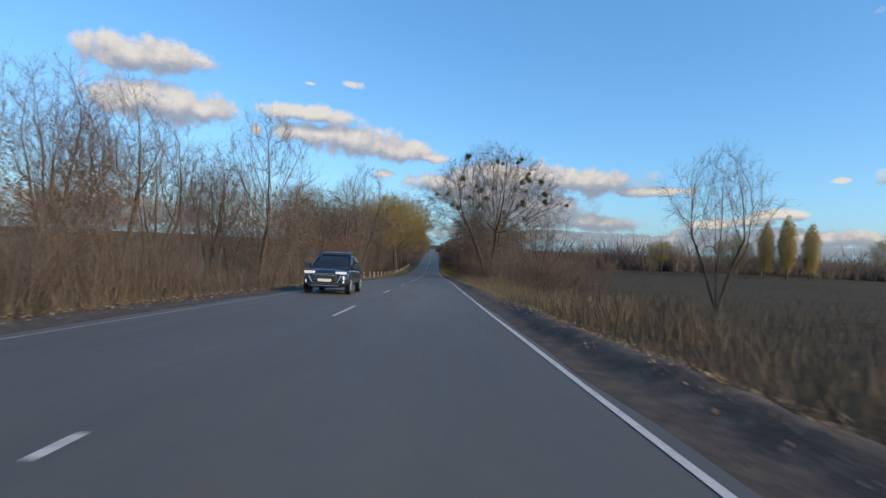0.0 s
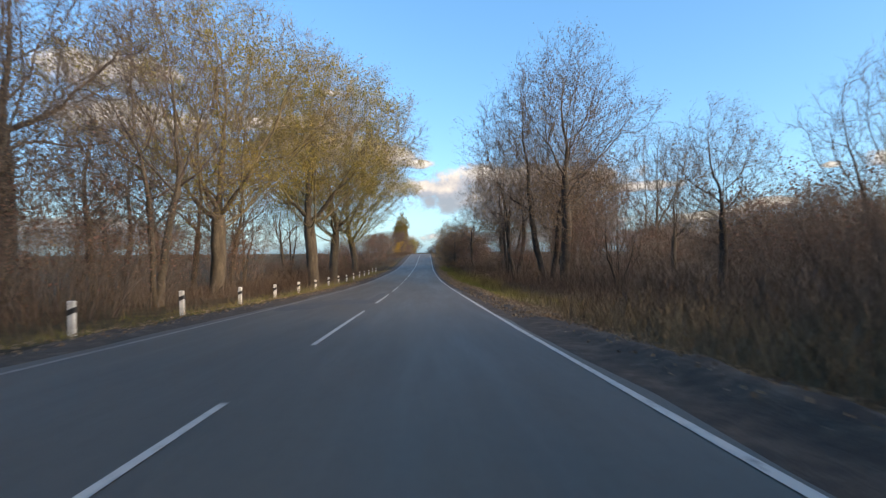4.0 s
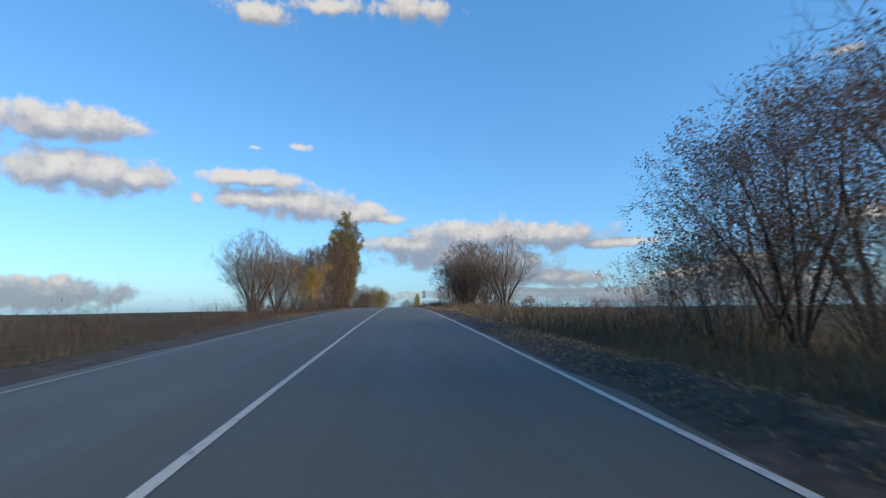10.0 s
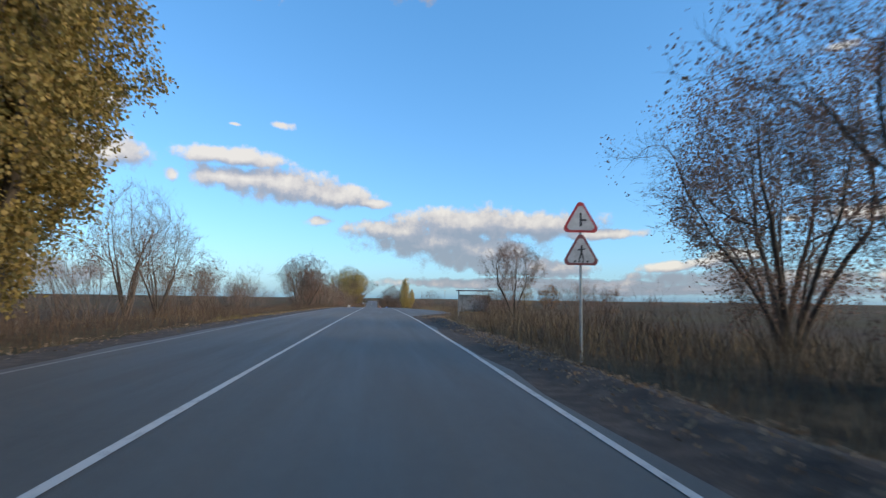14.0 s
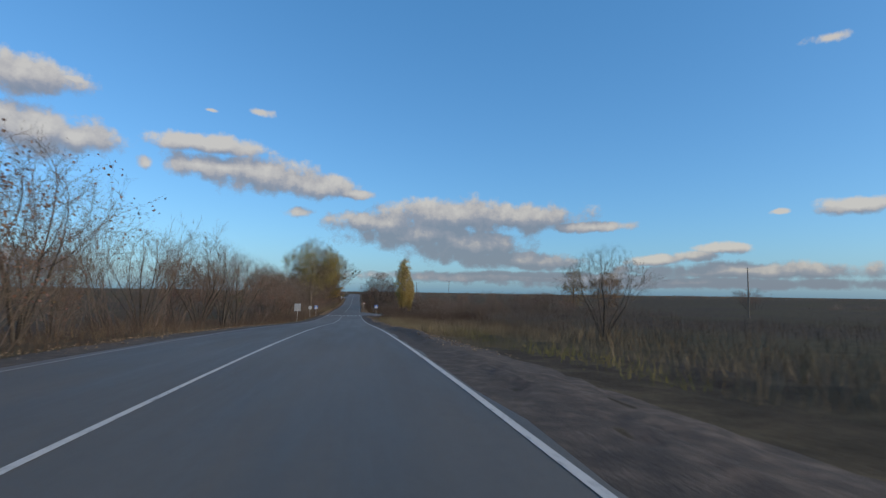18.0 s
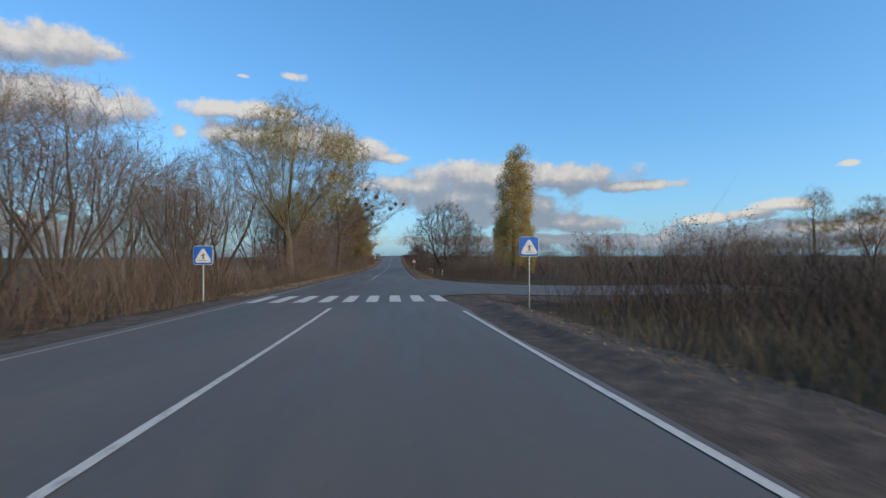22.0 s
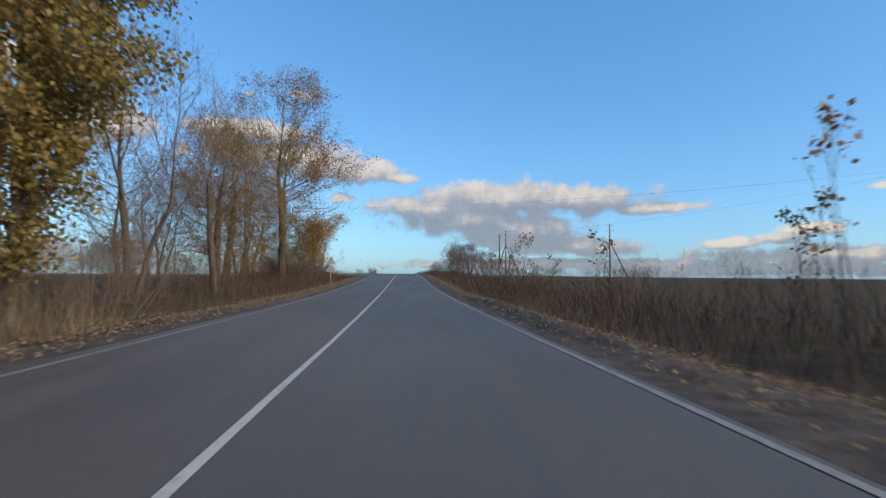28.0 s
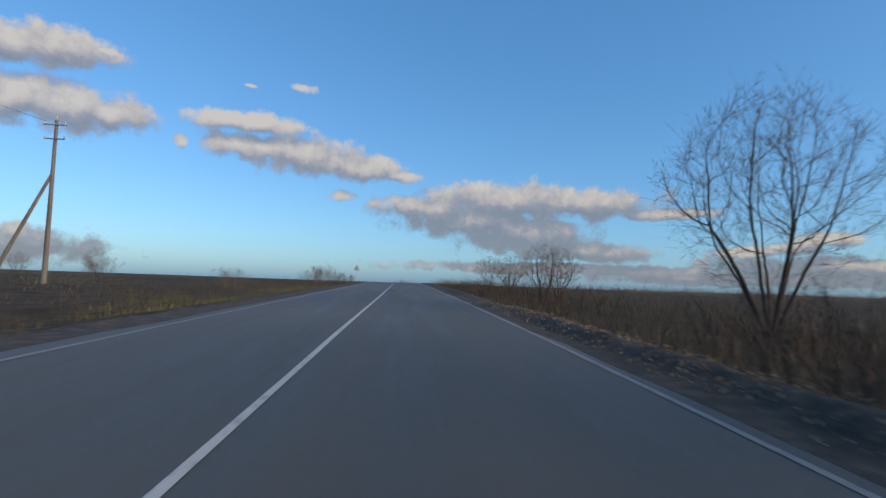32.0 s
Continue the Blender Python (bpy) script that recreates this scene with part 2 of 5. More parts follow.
def asphalt_mat():
    m, nt, b = nodes_of("asphalt")
    patch = noise_tex(nt, 0.12, 5.0, 0.6, stretch=(1.4, 0.35, 1))
    streak = noise_tex(nt, 1.4, 5.0, 0.65, stretch=(1.0, 0.06, 1))
    grain = noise_tex(nt, 55.0, 3.0, 0.8)
    coarse = noise_tex(nt, 7.0, 5.0, 0.7)
    c = ramp(nt, patch, (0.3, (0.076, 0.069, 0.058)), (0.55, (0.106, 0.097, 0.082)), (0.75, (0.142, 0.131, 0.112)))
    c = mix(nt, 0.45, c, ramp(nt, streak, (0.3, (0.55, 0.55, 0.56)), (0.65, (1, 1, 1))), "MULTIPLY")
    c = mix(nt, 0.35, c, ramp(nt, coarse, (0.3, (0.6, 0.6, 0.6)), (0.6, (1, 1, 1))), "MULTIPLY")
    c = mix(nt, 0.5, c, ramp(nt, grain, (0.35, (0.5, 0.5, 0.5)), (0.7, (1, 1, 1))), "MULTIPLY")
    nt.links.new(c, b.inputs["Base Color"])
    nt.links.new(ramp(nt, streak, (0.3, (0.55, 0.55, 0.55)), (0.7, (0.75, 0.75, 0.75))), b.inputs["Roughness"])
    bump(nt, b, grain, 0.35, 0.01)
    return m


ASPHALT = asphalt_mat()


def paint_mat(name, col, wear):
    m, nt, b = nodes_of(name)
    n = noise_tex(nt, 9.0, 6.0, 0.75)
    nt.links.new(ramp(nt, n, (0.28 + wear, (0.11, 0.11, 0.11)), (0.42 + wear, col)), b.inputs["Base Color"])
    b.inputs["Roughness"].default_value = 0.6
    return m


LINE_WHITE = paint_mat("line_paint", (0.43, 0.42, 0.39), 0.05)
LINE_WORN = paint_mat("worn_line_paint", (0.23, 0.208, 0.186), 0.10)
PATCH = mat_noise("tar_patch", ((0.3, (0.06, 0.06, 0.062)), (0.7, (0.10, 0.098, 0.098))), 3.0, 0.7, 0.5, 40.0, 0.3)
CONCRETE = mat_noise("concrete", ((0.3, (0.28, 0.27, 0.25)), (0.7, (0.46, 0.45, 0.42))), 2.0, 0.9, 0.5, 25.0, 0.3)
WOOD_POLE = mat_noise("weathered_wood", ((0.3, (0.10, 0.085, 0.07)), (0.7, (0.24, 0.21, 0.18))), 3.0, 0.95, 0.6, 20.0, 0.4, stretch=(1, 1, 0.1))
STEEL = mat_noise("galvanised_steel", ((0.3, (0.32, 0.32, 0.32)), (0.7, (0.48, 0.48, 0.47))), 6.0, 0.45, metallic=0.8)
WHITE_P = mat_noise("white_paint", ((0.3, (0.46, 0.45, 0.42)), (0.65, (0.68, 0.67, 0.64))), 5.0, 0.6, 0.2, 30.0)
BLACK_P = mat_noise("black_paint", ((0.3, (0.012, 0.012, 0.013)), (0.7, (0.03, 0.03, 0.03))), 5.0, 0.5)
RED_P = mat_noise("red_paint", ((0.3, (0.42, 0.03, 0.04)), (0.7, (0.55, 0.05, 0.05))), 5.0, 0.5)
BLUE_P = mat_noise("blue_paint", ((0.3, (0.01, 0.09, 0.36)), (0.7, (0.02, 0.13, 0.46))), 5.0, 0.45)
CERAMIC = mat_noise("insulator", ((0.3, (0.30, 0.28, 0.26)), (0.7, (0.5, 0.48, 0.45))), 5.0, 0.3)


# ---- mesh helpers ----
def spline(knots, y):
    """Smooth curve over knots 20 m apart, the first at y = -20."""
    k = np.asarray(knots)
    y = np.asarray(y, float)
    u = np.clip((y + 20) / 20, 1, len(k) - 2.001)
    i = np.floor(u).astype(int)
    f = u - i
    return ((1 - f) ** 3 * k[i - 1] + (3 * f**3 - 6 * f * f + 4) * k[i] + (-3 * f**3 + 3 * f * f + 3 * f + 1) * k[i + 1] + f**3 * k[i + 2]) / 6


def road_x(y):
    return spline(ROAD_X, y)


def road_z(y):
    return spline(ROAD_Z, y)


def step(a, b, v):
    t = np.clip((v - a) / (b - a), 0, 1)
    return t * t * (3 - 2 * t)


def wobble(x, y):
    return 0.10 * np.sin(x * 0.9 + 1.3 * np.sin(y * 0.31)) * np.sin(y * 0.47 + 0.6 * np.sin(x * 0.5)) + 0.05 * np.sin(x * 2.3 + y * 1.7)


def ground_z(x, y):
    """Height of the land: level beside the road, a shallow ditch, then the open plain."""
    x, y = np.asarray(x, float), np.asarray(y, float)
    off = x - road_x(y)
    r = np.abs(off)
    near = road_z(y)
    far = 0.25 * near + 0.75 * np.interp(y, (-100, 0, 120, 250, 420, 520, 700, 820, 1000), (5, 4, 2.5, 1.0, 0.8, -1.8, -2.8, -1.2, -1))
    z = near - 0.06 - 0.30 * step(4.6, 7.5, r) + (far - near) * step(14, 120, r)
    far2 = PLAIN_Z + 2.0 * np.sin(x * 0.0021 + 1.0) * np.sin(y * 0.0017)
    z = z + (far2 - z) * step(200, 1200, np.maximum(r, np.maximum(y - 900, -y - 100)))
    return z + wobble(x, y) * step(5.0, 9.0, r)


def arr_mesh(name, v, f, mat, smooth=False):
    v, f = np.ascontiguousarray(v, np.float32).reshape(-1, 3), np.ascontiguousarray(f, np.int32)
    me = bpy.data.meshes.new(name)
    me.vertices.add(len(v))
    me.vertices.foreach_set("co", v.ravel())
    n, k = f.shape
    me.loops.add(n * k)
    me.loops.foreach_set("vertex_index", f.ravel())
    me.polygons.add(n)
    me.polygons.foreach_set("loop_start", np.arange(0, n * k, k, dtype=np.int32))
    if smooth:
        me.polygons.foreach_set("use_smooth", np.ones(n, bool))
    me.update(calc_edges=True)
    me.materials.append(mat)
    return me


def part(name, bm, material, parent, label=""):
    """One mesh object, from a bmesh or a mesh, under a thing or a part."""
    if isinstance(bm, bpy.types.Mesh):
        me = bm
    else:
        me = bpy.data.meshes.new(name)
        bm.to_mesh(me)
        bm.free()
        me.materials.append(material)
    ob = new(name, me)
    if parent:
        ob.parent = parent
    if label:
        tagged(ob, label)
    return ob


def thing(name, label, category, group="", m=None, kind=""):
    ob = new(name)
    ob.empty_display_size = 0.3
    tagged(ob, label, category, group, kind)
    if m is not None:
        ob.matrix_basis = m
    return ob


def box_bm(sx, sy, sz, x=0, y=0, z=0, bevel=0.0, m=None):
    bm = bmesh.new()
    bmesh.ops.create_cube(bm, size=1, matrix=Matrix.Translation((x, y, z)) @ Matrix.Diagonal((sx, sy, sz, 1)))
    if bevel:
        bmesh.ops.bevel(bm, geom=bm.edges[:], offset=bevel, segments=2, affect="EDGES", profile=0.6)
    if m is not None:
        bmesh.ops.transform(bm, matrix=m, verts=bm.verts[:])
    return bm


def rod_bm(p, q, r0, r1=None, sides=10, bevel=0.0):
    p, q = Vector(p), Vector(q)
    d = q - p
    bm = bmesh.new()
    m = Matrix.Translation((p + q) / 2) @ d.to_track_quat("Z", "Y").to_matrix().to_4x4()
    bmesh.ops.create_cone(bm, cap_ends=True, segments=sides, radius1=r0, radius2=r0 if r1 is None else r1, depth=d.length, matrix=m)
    return bm


def tubes(pts, rad, sides):
    """Tapered tubes along polylines pts (n, k, 3) with radii rad (n, k)."""
    n, k, _ = pts.shape
    tan = np.empty_like(pts)
    tan[:, 1:-1] = pts[:, 2:] - pts[:, :-2]
    tan[:, 0], tan[:, -1] = pts[:, 1] - pts[:, 0], pts[:, -1] - pts[:, -2]
    tan /= np.linalg.norm(tan, axis=2, keepdims=True) + 1e-9
    ref = np.where(np.abs(tan[..., 2:3]) > 0.8, np.array([1.0, 0, 0]), np.array([0, 0, 1.0]))
    a = np.cross(tan, ref)
    a /= np.linalg.norm(a, axis=2, keepdims=True) + 1e-9
    b = np.cross(tan, a)
    ang = np.arange(sides) * 2 * np.pi / sides
    v = pts[:, :, None] + rad[:, :, None, None] * (np.cos(ang)[:, None] * a[:, :, None] + np.sin(ang)[:, None] * b[:, :, None])
    base = (np.arange(n)[:, None, None] * k + np.arange(k - 1)[None, :, None]) * sides
    j, j2 = np.arange(sides), (np.arange(sides) + 1) % sides
    f = np.stack([base + j, base + j2, base + sides + j2, base + sides + j], -1)
    return v.reshape(-1, 3), f.reshape(-1, 4)


def points(pts, rad, sides=3):
    """Tapering twigs along polylines that end in a point, all in triangles."""
    v, f = tubes(pts[:, :-1], rad[:, :-1], sides) if pts.shape[1] > 2 else (None, None)
    n, k, _ = pts.shape
    if v is None:
        d = pts[:, 1] - pts[:, 0]
        d /= np.linalg.norm(d, axis=1, keepdims=True) + 1e-9
        a = np.cross(d, np.where(np.abs(d[:, 2:3]) > 0.8, np.array([1.0, 0, 0]), np.array([0, 0, 1.0])))
        a /= np.linalg.norm(a, axis=1, keepdims=True) + 1e-9
        b = np.cross(d, a)
        ang = np.arange(sides) * 2 * np.pi / sides
        v = (pts[:, 0][:, None] + rad[:, :1, None] * (np.cos(ang)[:, None] * a[:, None] + np.sin(ang)[:, None] * b[:, None])).reshape(-1, 3)
        f = np.zeros((0, 4), int)
    tip0 = len(v)
    v = np.concatenate([v, pts[:, -1]])
    f = np.concatenate([f[:, [0, 1, 2]], f[:, [0, 2, 3]]])
    base = (np.arange(n) * (k - 1) + k - 2)[:, None] * sides
    j, j2 = np.arange(sides), (np.arange(sides) + 1) % sides
    cap = np.stack([base + j, base + j2, np.repeat(tip0 + np.arange(n)[:, None], sides, 1)], -1).reshape(-1, 3)
    return v, np.concatenate([f, cap])


def join_arrays(pairs):
    vs, fs, o = [], [], 0
    for v, f in pairs:
        vs.append(v)
        fs.append(f + o)
        o += len(v)
    return np.concatenate(vs), np.concatenate(fs)


def leaf_blades(rng, c, size, droop=0.3):
    """Small folded leaves round the places c."""
    n = len(c)
    d = rng.normal(size=(n, 3))
    d[:, 2] -= droop
    d /= np.linalg.norm(d, axis=1, keepdims=True)
    s = rng.normal(size=(n, 3))
    s = np.cross(d, s)
    s /= np.linalg.norm(s, axis=1, keepdims=True) + 1e-9
    up = np.cross(d, s)
    L = size * rng.uniform(0.6, 1.3, (n, 1))
    tip, mid = c + d * L, c + d * L * 0.45
    v = np.stack([c, mid + s * L * 0.42 + up * L * 0.12, tip, mid - s * L * 0.42 + up * L * 0.12], 1)
    i = np.arange(n)[:, None] * 4
    return v.reshape(-1, 3), np.concatenate([i + [0, 1, 2], i + [0, 2, 3]], 0)


def grow(rng, h, stems, levels, spread=0.0, lean=0.06, trunk=0.03, wig=0.10, limb=0.018):
    """Polylines level by level. levels: (children per branch, angle, angle spread, length ratio, upward pull, first place, steps)."""
    out = []
    st = np.zeros((stems, 3))
    az = rng.uniform(0, 6.283, stems)
    st[:, 0], st[:, 1] = np.cos(az) * spread * rng.uniform(0.2, 1, stems), np.sin(az) * spread * rng.uniform(0.2, 1, stems)
    tilt = lean * rng.uniform(0.4, 1.6, stems) * (1 if stems == 1 else 1.0)
    d = np.stack([np.cos(az) * np.sin(tilt), np.sin(az) * np.sin(tilt), np.cos(tilt)], 1)
    ln = h * rng.uniform(0.75, 1.0, stems) if stems > 1 else np.full(1, h)
    rd = np.full(stems, trunk * h) * (1 if stems == 1 else rng.uniform(0.6, 1.1, stems))
    k, pull = 9, 0.03
    for lv in range(len(levels) + 1):
        n = len(st)
        pts = np.empty((n, k, 3))
        pts[:, 0] = st
        p = st.copy()
        for i in range(1, k):
            d = d + rng.normal(size=(n, 3)) * wig * (0.55 + 0.6 * lv) * (1.6 / np.sqrt(k)) + np.array([0, 0, pull])
            d /= np.linalg.norm(d, axis=1, keepdims=True)
            p = p + d * (ln / (k - 1))[:, None]
            pts[:, i] = p
        tt = np.linspace(0, 1, k)
        rad = rd[:, None] * (1 - 0.93 * tt[None] ** (0.9 if lv == 0 else 0.8))
        out.append((pts, np.maximum(rad, 0.0062 * (h / 10) ** 0.7)))
        if lv == len(levels):
            break
        per, ang, asp, ratio, pull, first, ksteps = levels[lv]
        m = int(n * per)
        par = np.repeat(np.arange(n), int(np.ceil(per)))[:m] if per >= 1 else rng.integers(0, n, m)
        s = first + (1 - first) * rng.uniform(0, 1, m) ** (0.8 if per < 13 else 1.1 if per < 85 else 1.25)
        u = s * (k - 1)
        i0 = np.minimum(u.astype(int), k - 2)
        f = (u - i0)[:, None]
        nst = pts[par, i0] * (1 - f) + pts[par, i0 + 1] * f
        dp = pts[par, i0 + 1] - pts[par, i0]
        dp /= np.linalg.norm(dp, axis=1, keepdims=True) + 1e-9
        q = np.cross(dp, rng.normal(size=(m, 3)))
        q /= np.linalg.norm(q, axis=1, keepdims=True) + 1e-9
        a = radians(ang) + rng.normal(size=m) * radians(asp)
        nd = dp * np.cos(a)[:, None] + q * np.sin(a)[:, None]
        nl = ln[par] * ratio * (1.15 - 0.75 * s) * rng.uniform(0.7, 1.3, m)
        nr = np.minimum(rad[par, i0] * 0.55, nl * limb)
        st, d, ln, rd, k = nst, nd, nl, nr, ksteps
    return out


def tree(name, label, seed, h, stems, levels, wood, twig, spread=0.0, lean=0.06, trunk=0.03, wig=0.10, leaves=0, leaf=None, size=0.09, leaf_z=0.0, balls=0, mid_leaf=0.25, twig_fat=1.0, limb=0.018):
    """A tree or shrub: trunk with limbs, twigs, and a crown of leaves."""
    rng = np.random.default_rng(seed)
    lv = grow(rng, h, stems, levels, spread, lean, trunk, wig, limb)
    th = thing(name, label, "tree" if h > 3.5 else "bush")
    th.empty_display_size = 0.5
    sides = (8, 5, 4, 3, 3)
    nb = 2 if len(lv[1][0]) < 40 else 1
    big = join_arrays([tubes(p, r, s) for (p, r), s in zip(lv[:nb], sides if stems < 4 else (5, 4))])
    part("trunk", arr_mesh("trunk", *big, wood, True), None, th)
    fine = join_arrays([points(p, r * (twig_fat if i else 1.0), 3 if i else 4) for i, (p, r) in enumerate(lv[nb:])])
    part("crown", arr_mesh("crown", *fine, twig, False), None, th)
    tips = np.concatenate([lv[-1][0][:, 1:].reshape(-1, 3), lv[-2][0][:, 2:].reshape(-1, 3)])
    if leaves:
        tips = tips[tips[:, 2] > leaf_z * h]
        c = tips[rng.integers(0, len(tips), leaves)] + rng.normal(size=(leaves, 3)) * mid_leaf * h / 10
        part("foliage", arr_mesh("foliage", *leaf_blades(rng, c, size), leaf), None, th)
    if balls:
        p2 = lv[-2][0][:, 2]
        p2 = p2[p2[:, 2] > 0.55 * h]
        for i in rng.permutation(len(p2))[:balls]:
            rr = rng.uniform(0.012, 0.024) * h
            dv = rng.normal(size=(240, 3))
            dv /= np.linalg.norm(dv, axis=1, keepdims=True)
            c = p2[i] + dv * rr * rng.uniform(0.55, 1, (240, 1))
            core = points(np.stack([np.repeat(p2[i][None], 240, 0), c], 1), np.full((240, 2), 0.0006 * h))
            part("mistletoe", arr_mesh("mistletoe", *join_arrays([core, leaf_blades(rng, c, 0.006 * h, 0.2)]), LEAF_GREEN), None, th, "round green-brown mistletoe ball")
    top = lv[0][0][0, -1]
    return th, h, math.degrees(math.atan2(top[1], top[0]))


PROFILES = {
    "oval": lambda u: np.sqrt(np.clip(1 - (1.9 * u - 0.95) ** 2, 0, 1)),
    "dome": lambda u: np.sqrt(np.clip(1 - np.maximum(u * 1.35 - 0.37, (0.42 - u) * 1.6) ** 2, 0, 1)),
    "vase": lambda u: np.sqrt(np.clip(1 - np.maximum((u - 0.62) / 0.38, (0.62 - u) / 0.66) ** 2, 0, 1)),
    "fan": lambda u: np.clip(0.22 + 1.25 * u, 0, 1) * np.sqrt(np.clip(1 - np.maximum((u - 0.58) / 0.42, 0) ** 2, 0, 1)),
    "goblet": lambda u: np.clip(0.06 + 2.1 * u, 0, 1) * np.sqrt(np.clip(1 - np.maximum((u - 0.55) / 0.45, 0) ** 2, 0, 1)),
    "column": lambda u: np.clip(u * 2.4 + 0.25, 0, 1) * np.clip((1.02 - u) * 4.0, 0, 1) ** 0.6,
}


def branches(rng, h, stems, z0, hw, prof, count, to, spread, lift, wig, stride, lobes):
    """Limbs that grow towards the empty room of a crown: nodes, the parent of each, its way."""
    u = rng.uniform(size=count * 3)
    keep = rng.uniform(size=count * 3) < PROFILES[prof](u) + 0.08
    u = u[keep][:count]
    n = len(u)
    az = rng.uniform(0, 6.283, n)
    ph = rng.uniform(0, 6.283, 3)
    rr = PROFILES[prof](u) * hw * h * rng.uniform(size=n) ** 0.5 * rng.uniform(0.82, 1.14, n) * (1 + lobes * np.sin(2 * az + ph[0] + 3 * u) + 0.7 * lobes * np.sin(3 * az + ph[1] - 5 * u))
    goal = np.stack([rr * np.cos(az), rr * np.sin(az), (z0 + (1 - z0) * u) * h * (1 - 0.10 * (rr / (hw * h)) ** 2 * (u > 0.6))], 1)
    goal[:, 2] += rng.normal(size=n) * 0.022 * h
    D = stride * h
    pos, par, way = [], [], []
    for k in range(stems):
        a = 6.283 * (k + rng.uniform(-0.25, 0.25)) / stems
        out = min(spread, 0.012 * h) if stems > 1 else 0.0
        p = np.array([math.cos(a), math.sin(a), 0]) * out
        top = np.array([math.cos(a), math.sin(a), 0]) * (hw * h * rng.uniform(0.15, 0.5) if stems > 1 else 0.03 * h) + np.array([0, 0, to * h * rng.uniform(0.85, 1.1)])
        m = max(4, int(np.linalg.norm(top - p) / D))
        last = -1
        sway = rng.normal(size=3) * wig * 0.05 * h * np.array([1, 1, 0])
        for i in range(m + 1):
            f = i / m
            q = p * (1 - f) + top * f + sway * math.sin(3.1 * f) + np.array([0, 0, 0.10 * h * f * (1 - f) * (stems > 1)]) + rng.normal(size=3) * 0.05 * D * (i > 0)
            way.append((q - pos[last]) if last >= 0 else np.array([0, 0, 1.0]))
            pos.append(q)
            par.append(last)
            last = len(pos) - 1
    P, W, par = np.array(pos), np.array(way), list(par)
    W /= np.linalg.norm(W, axis=1, keepdims=True) + 1e-9
    d2 = ((goal[:, None] - P[None]) ** 2).sum(2)
    near, dist = d2.argmin(1), d2.min(1)
    kids = np.zeros(len(P), int)
    for turn in range(90):
        if not len(goal):
            break
        v = goal - P[near]
        v /= np.linalg.norm(v, axis=1, keepdims=True) + 1e-9
        pull = np.zeros((len(P), 3))
        np.add.at(pull, near, v)
        act = np.unique(near)
        act = act[kids[act] < 3]
        if not len(act):
            break
        d = pull[act]
        d = d / (np.linalg.norm(d, axis=1, keepdims=True) + 1e-9) + 0.8 * W[act] + rng.normal(size=(len(act), 3)) * wig + np.array([0, 0, lift])
        d /= np.linalg.norm(d, axis=1, keepdims=True) + 1e-9
        q = P[act] + d * D
        kids[act] += 1
        base = len(P)
        P, W, kids = np.concatenate([P, q]), np.concatenate([W, d]), np.concatenate([kids, np.zeros(len(q), int)])
        par += act.tolist()
        e2 = ((goal[:, None] - q[None]) ** 2).sum(2)
        j, e = e2.argmin(1), e2.min(1)
        nearer = e < dist
        near, dist = np.where(nearer, base + j, near), np.where(nearer, e, dist)
        live = dist > (1.7 * D) ** 2
        goal, near, dist = goal[live], near[live], dist[live]
    return P, np.array(par), W


def rings(P, W, r, sides):
    ref = np.array([0.31, 0.94, 0.12])
    a = np.cross(W, ref)
    a /= np.linalg.norm(a, axis=1, keepdims=True) + 1e-9
    b = np.cross(W, a)
    t = np.arange(sides) * 2 * np.pi / sides
    return P[:, None] + r[:, None, None] * (np.cos(t)[:, None] * a[:, None] + np.sin(t)[:, None] * b[:, None])


def limbs(P, par, W, r, main, idx, sides):
    """Tapered pieces of limb, from the parent of each node in idx to the node."""
    p = par[idx]
    cont = main[p] == idx
    lo = rings(P[p], np.where(cont[:, None], W[p], W[idx]), np.where(cont, r[p], np.minimum(r[idx] * 1.25, r[p])), sides)
    hi = rings(P[idx], W[idx], r[idx], sides)
    v = np.concatenate([lo, hi], 1).reshape(-1, 3)
    j, j2 = np.arange(sides), (np.arange(sides) + 1) % sides
    b = (np.arange(len(idx)) * 2 * sides)[:, None]
    return v, np.stack([b + j, b + j2, b + sides + j2, b + sides + j], -1).reshape(-1, 4)


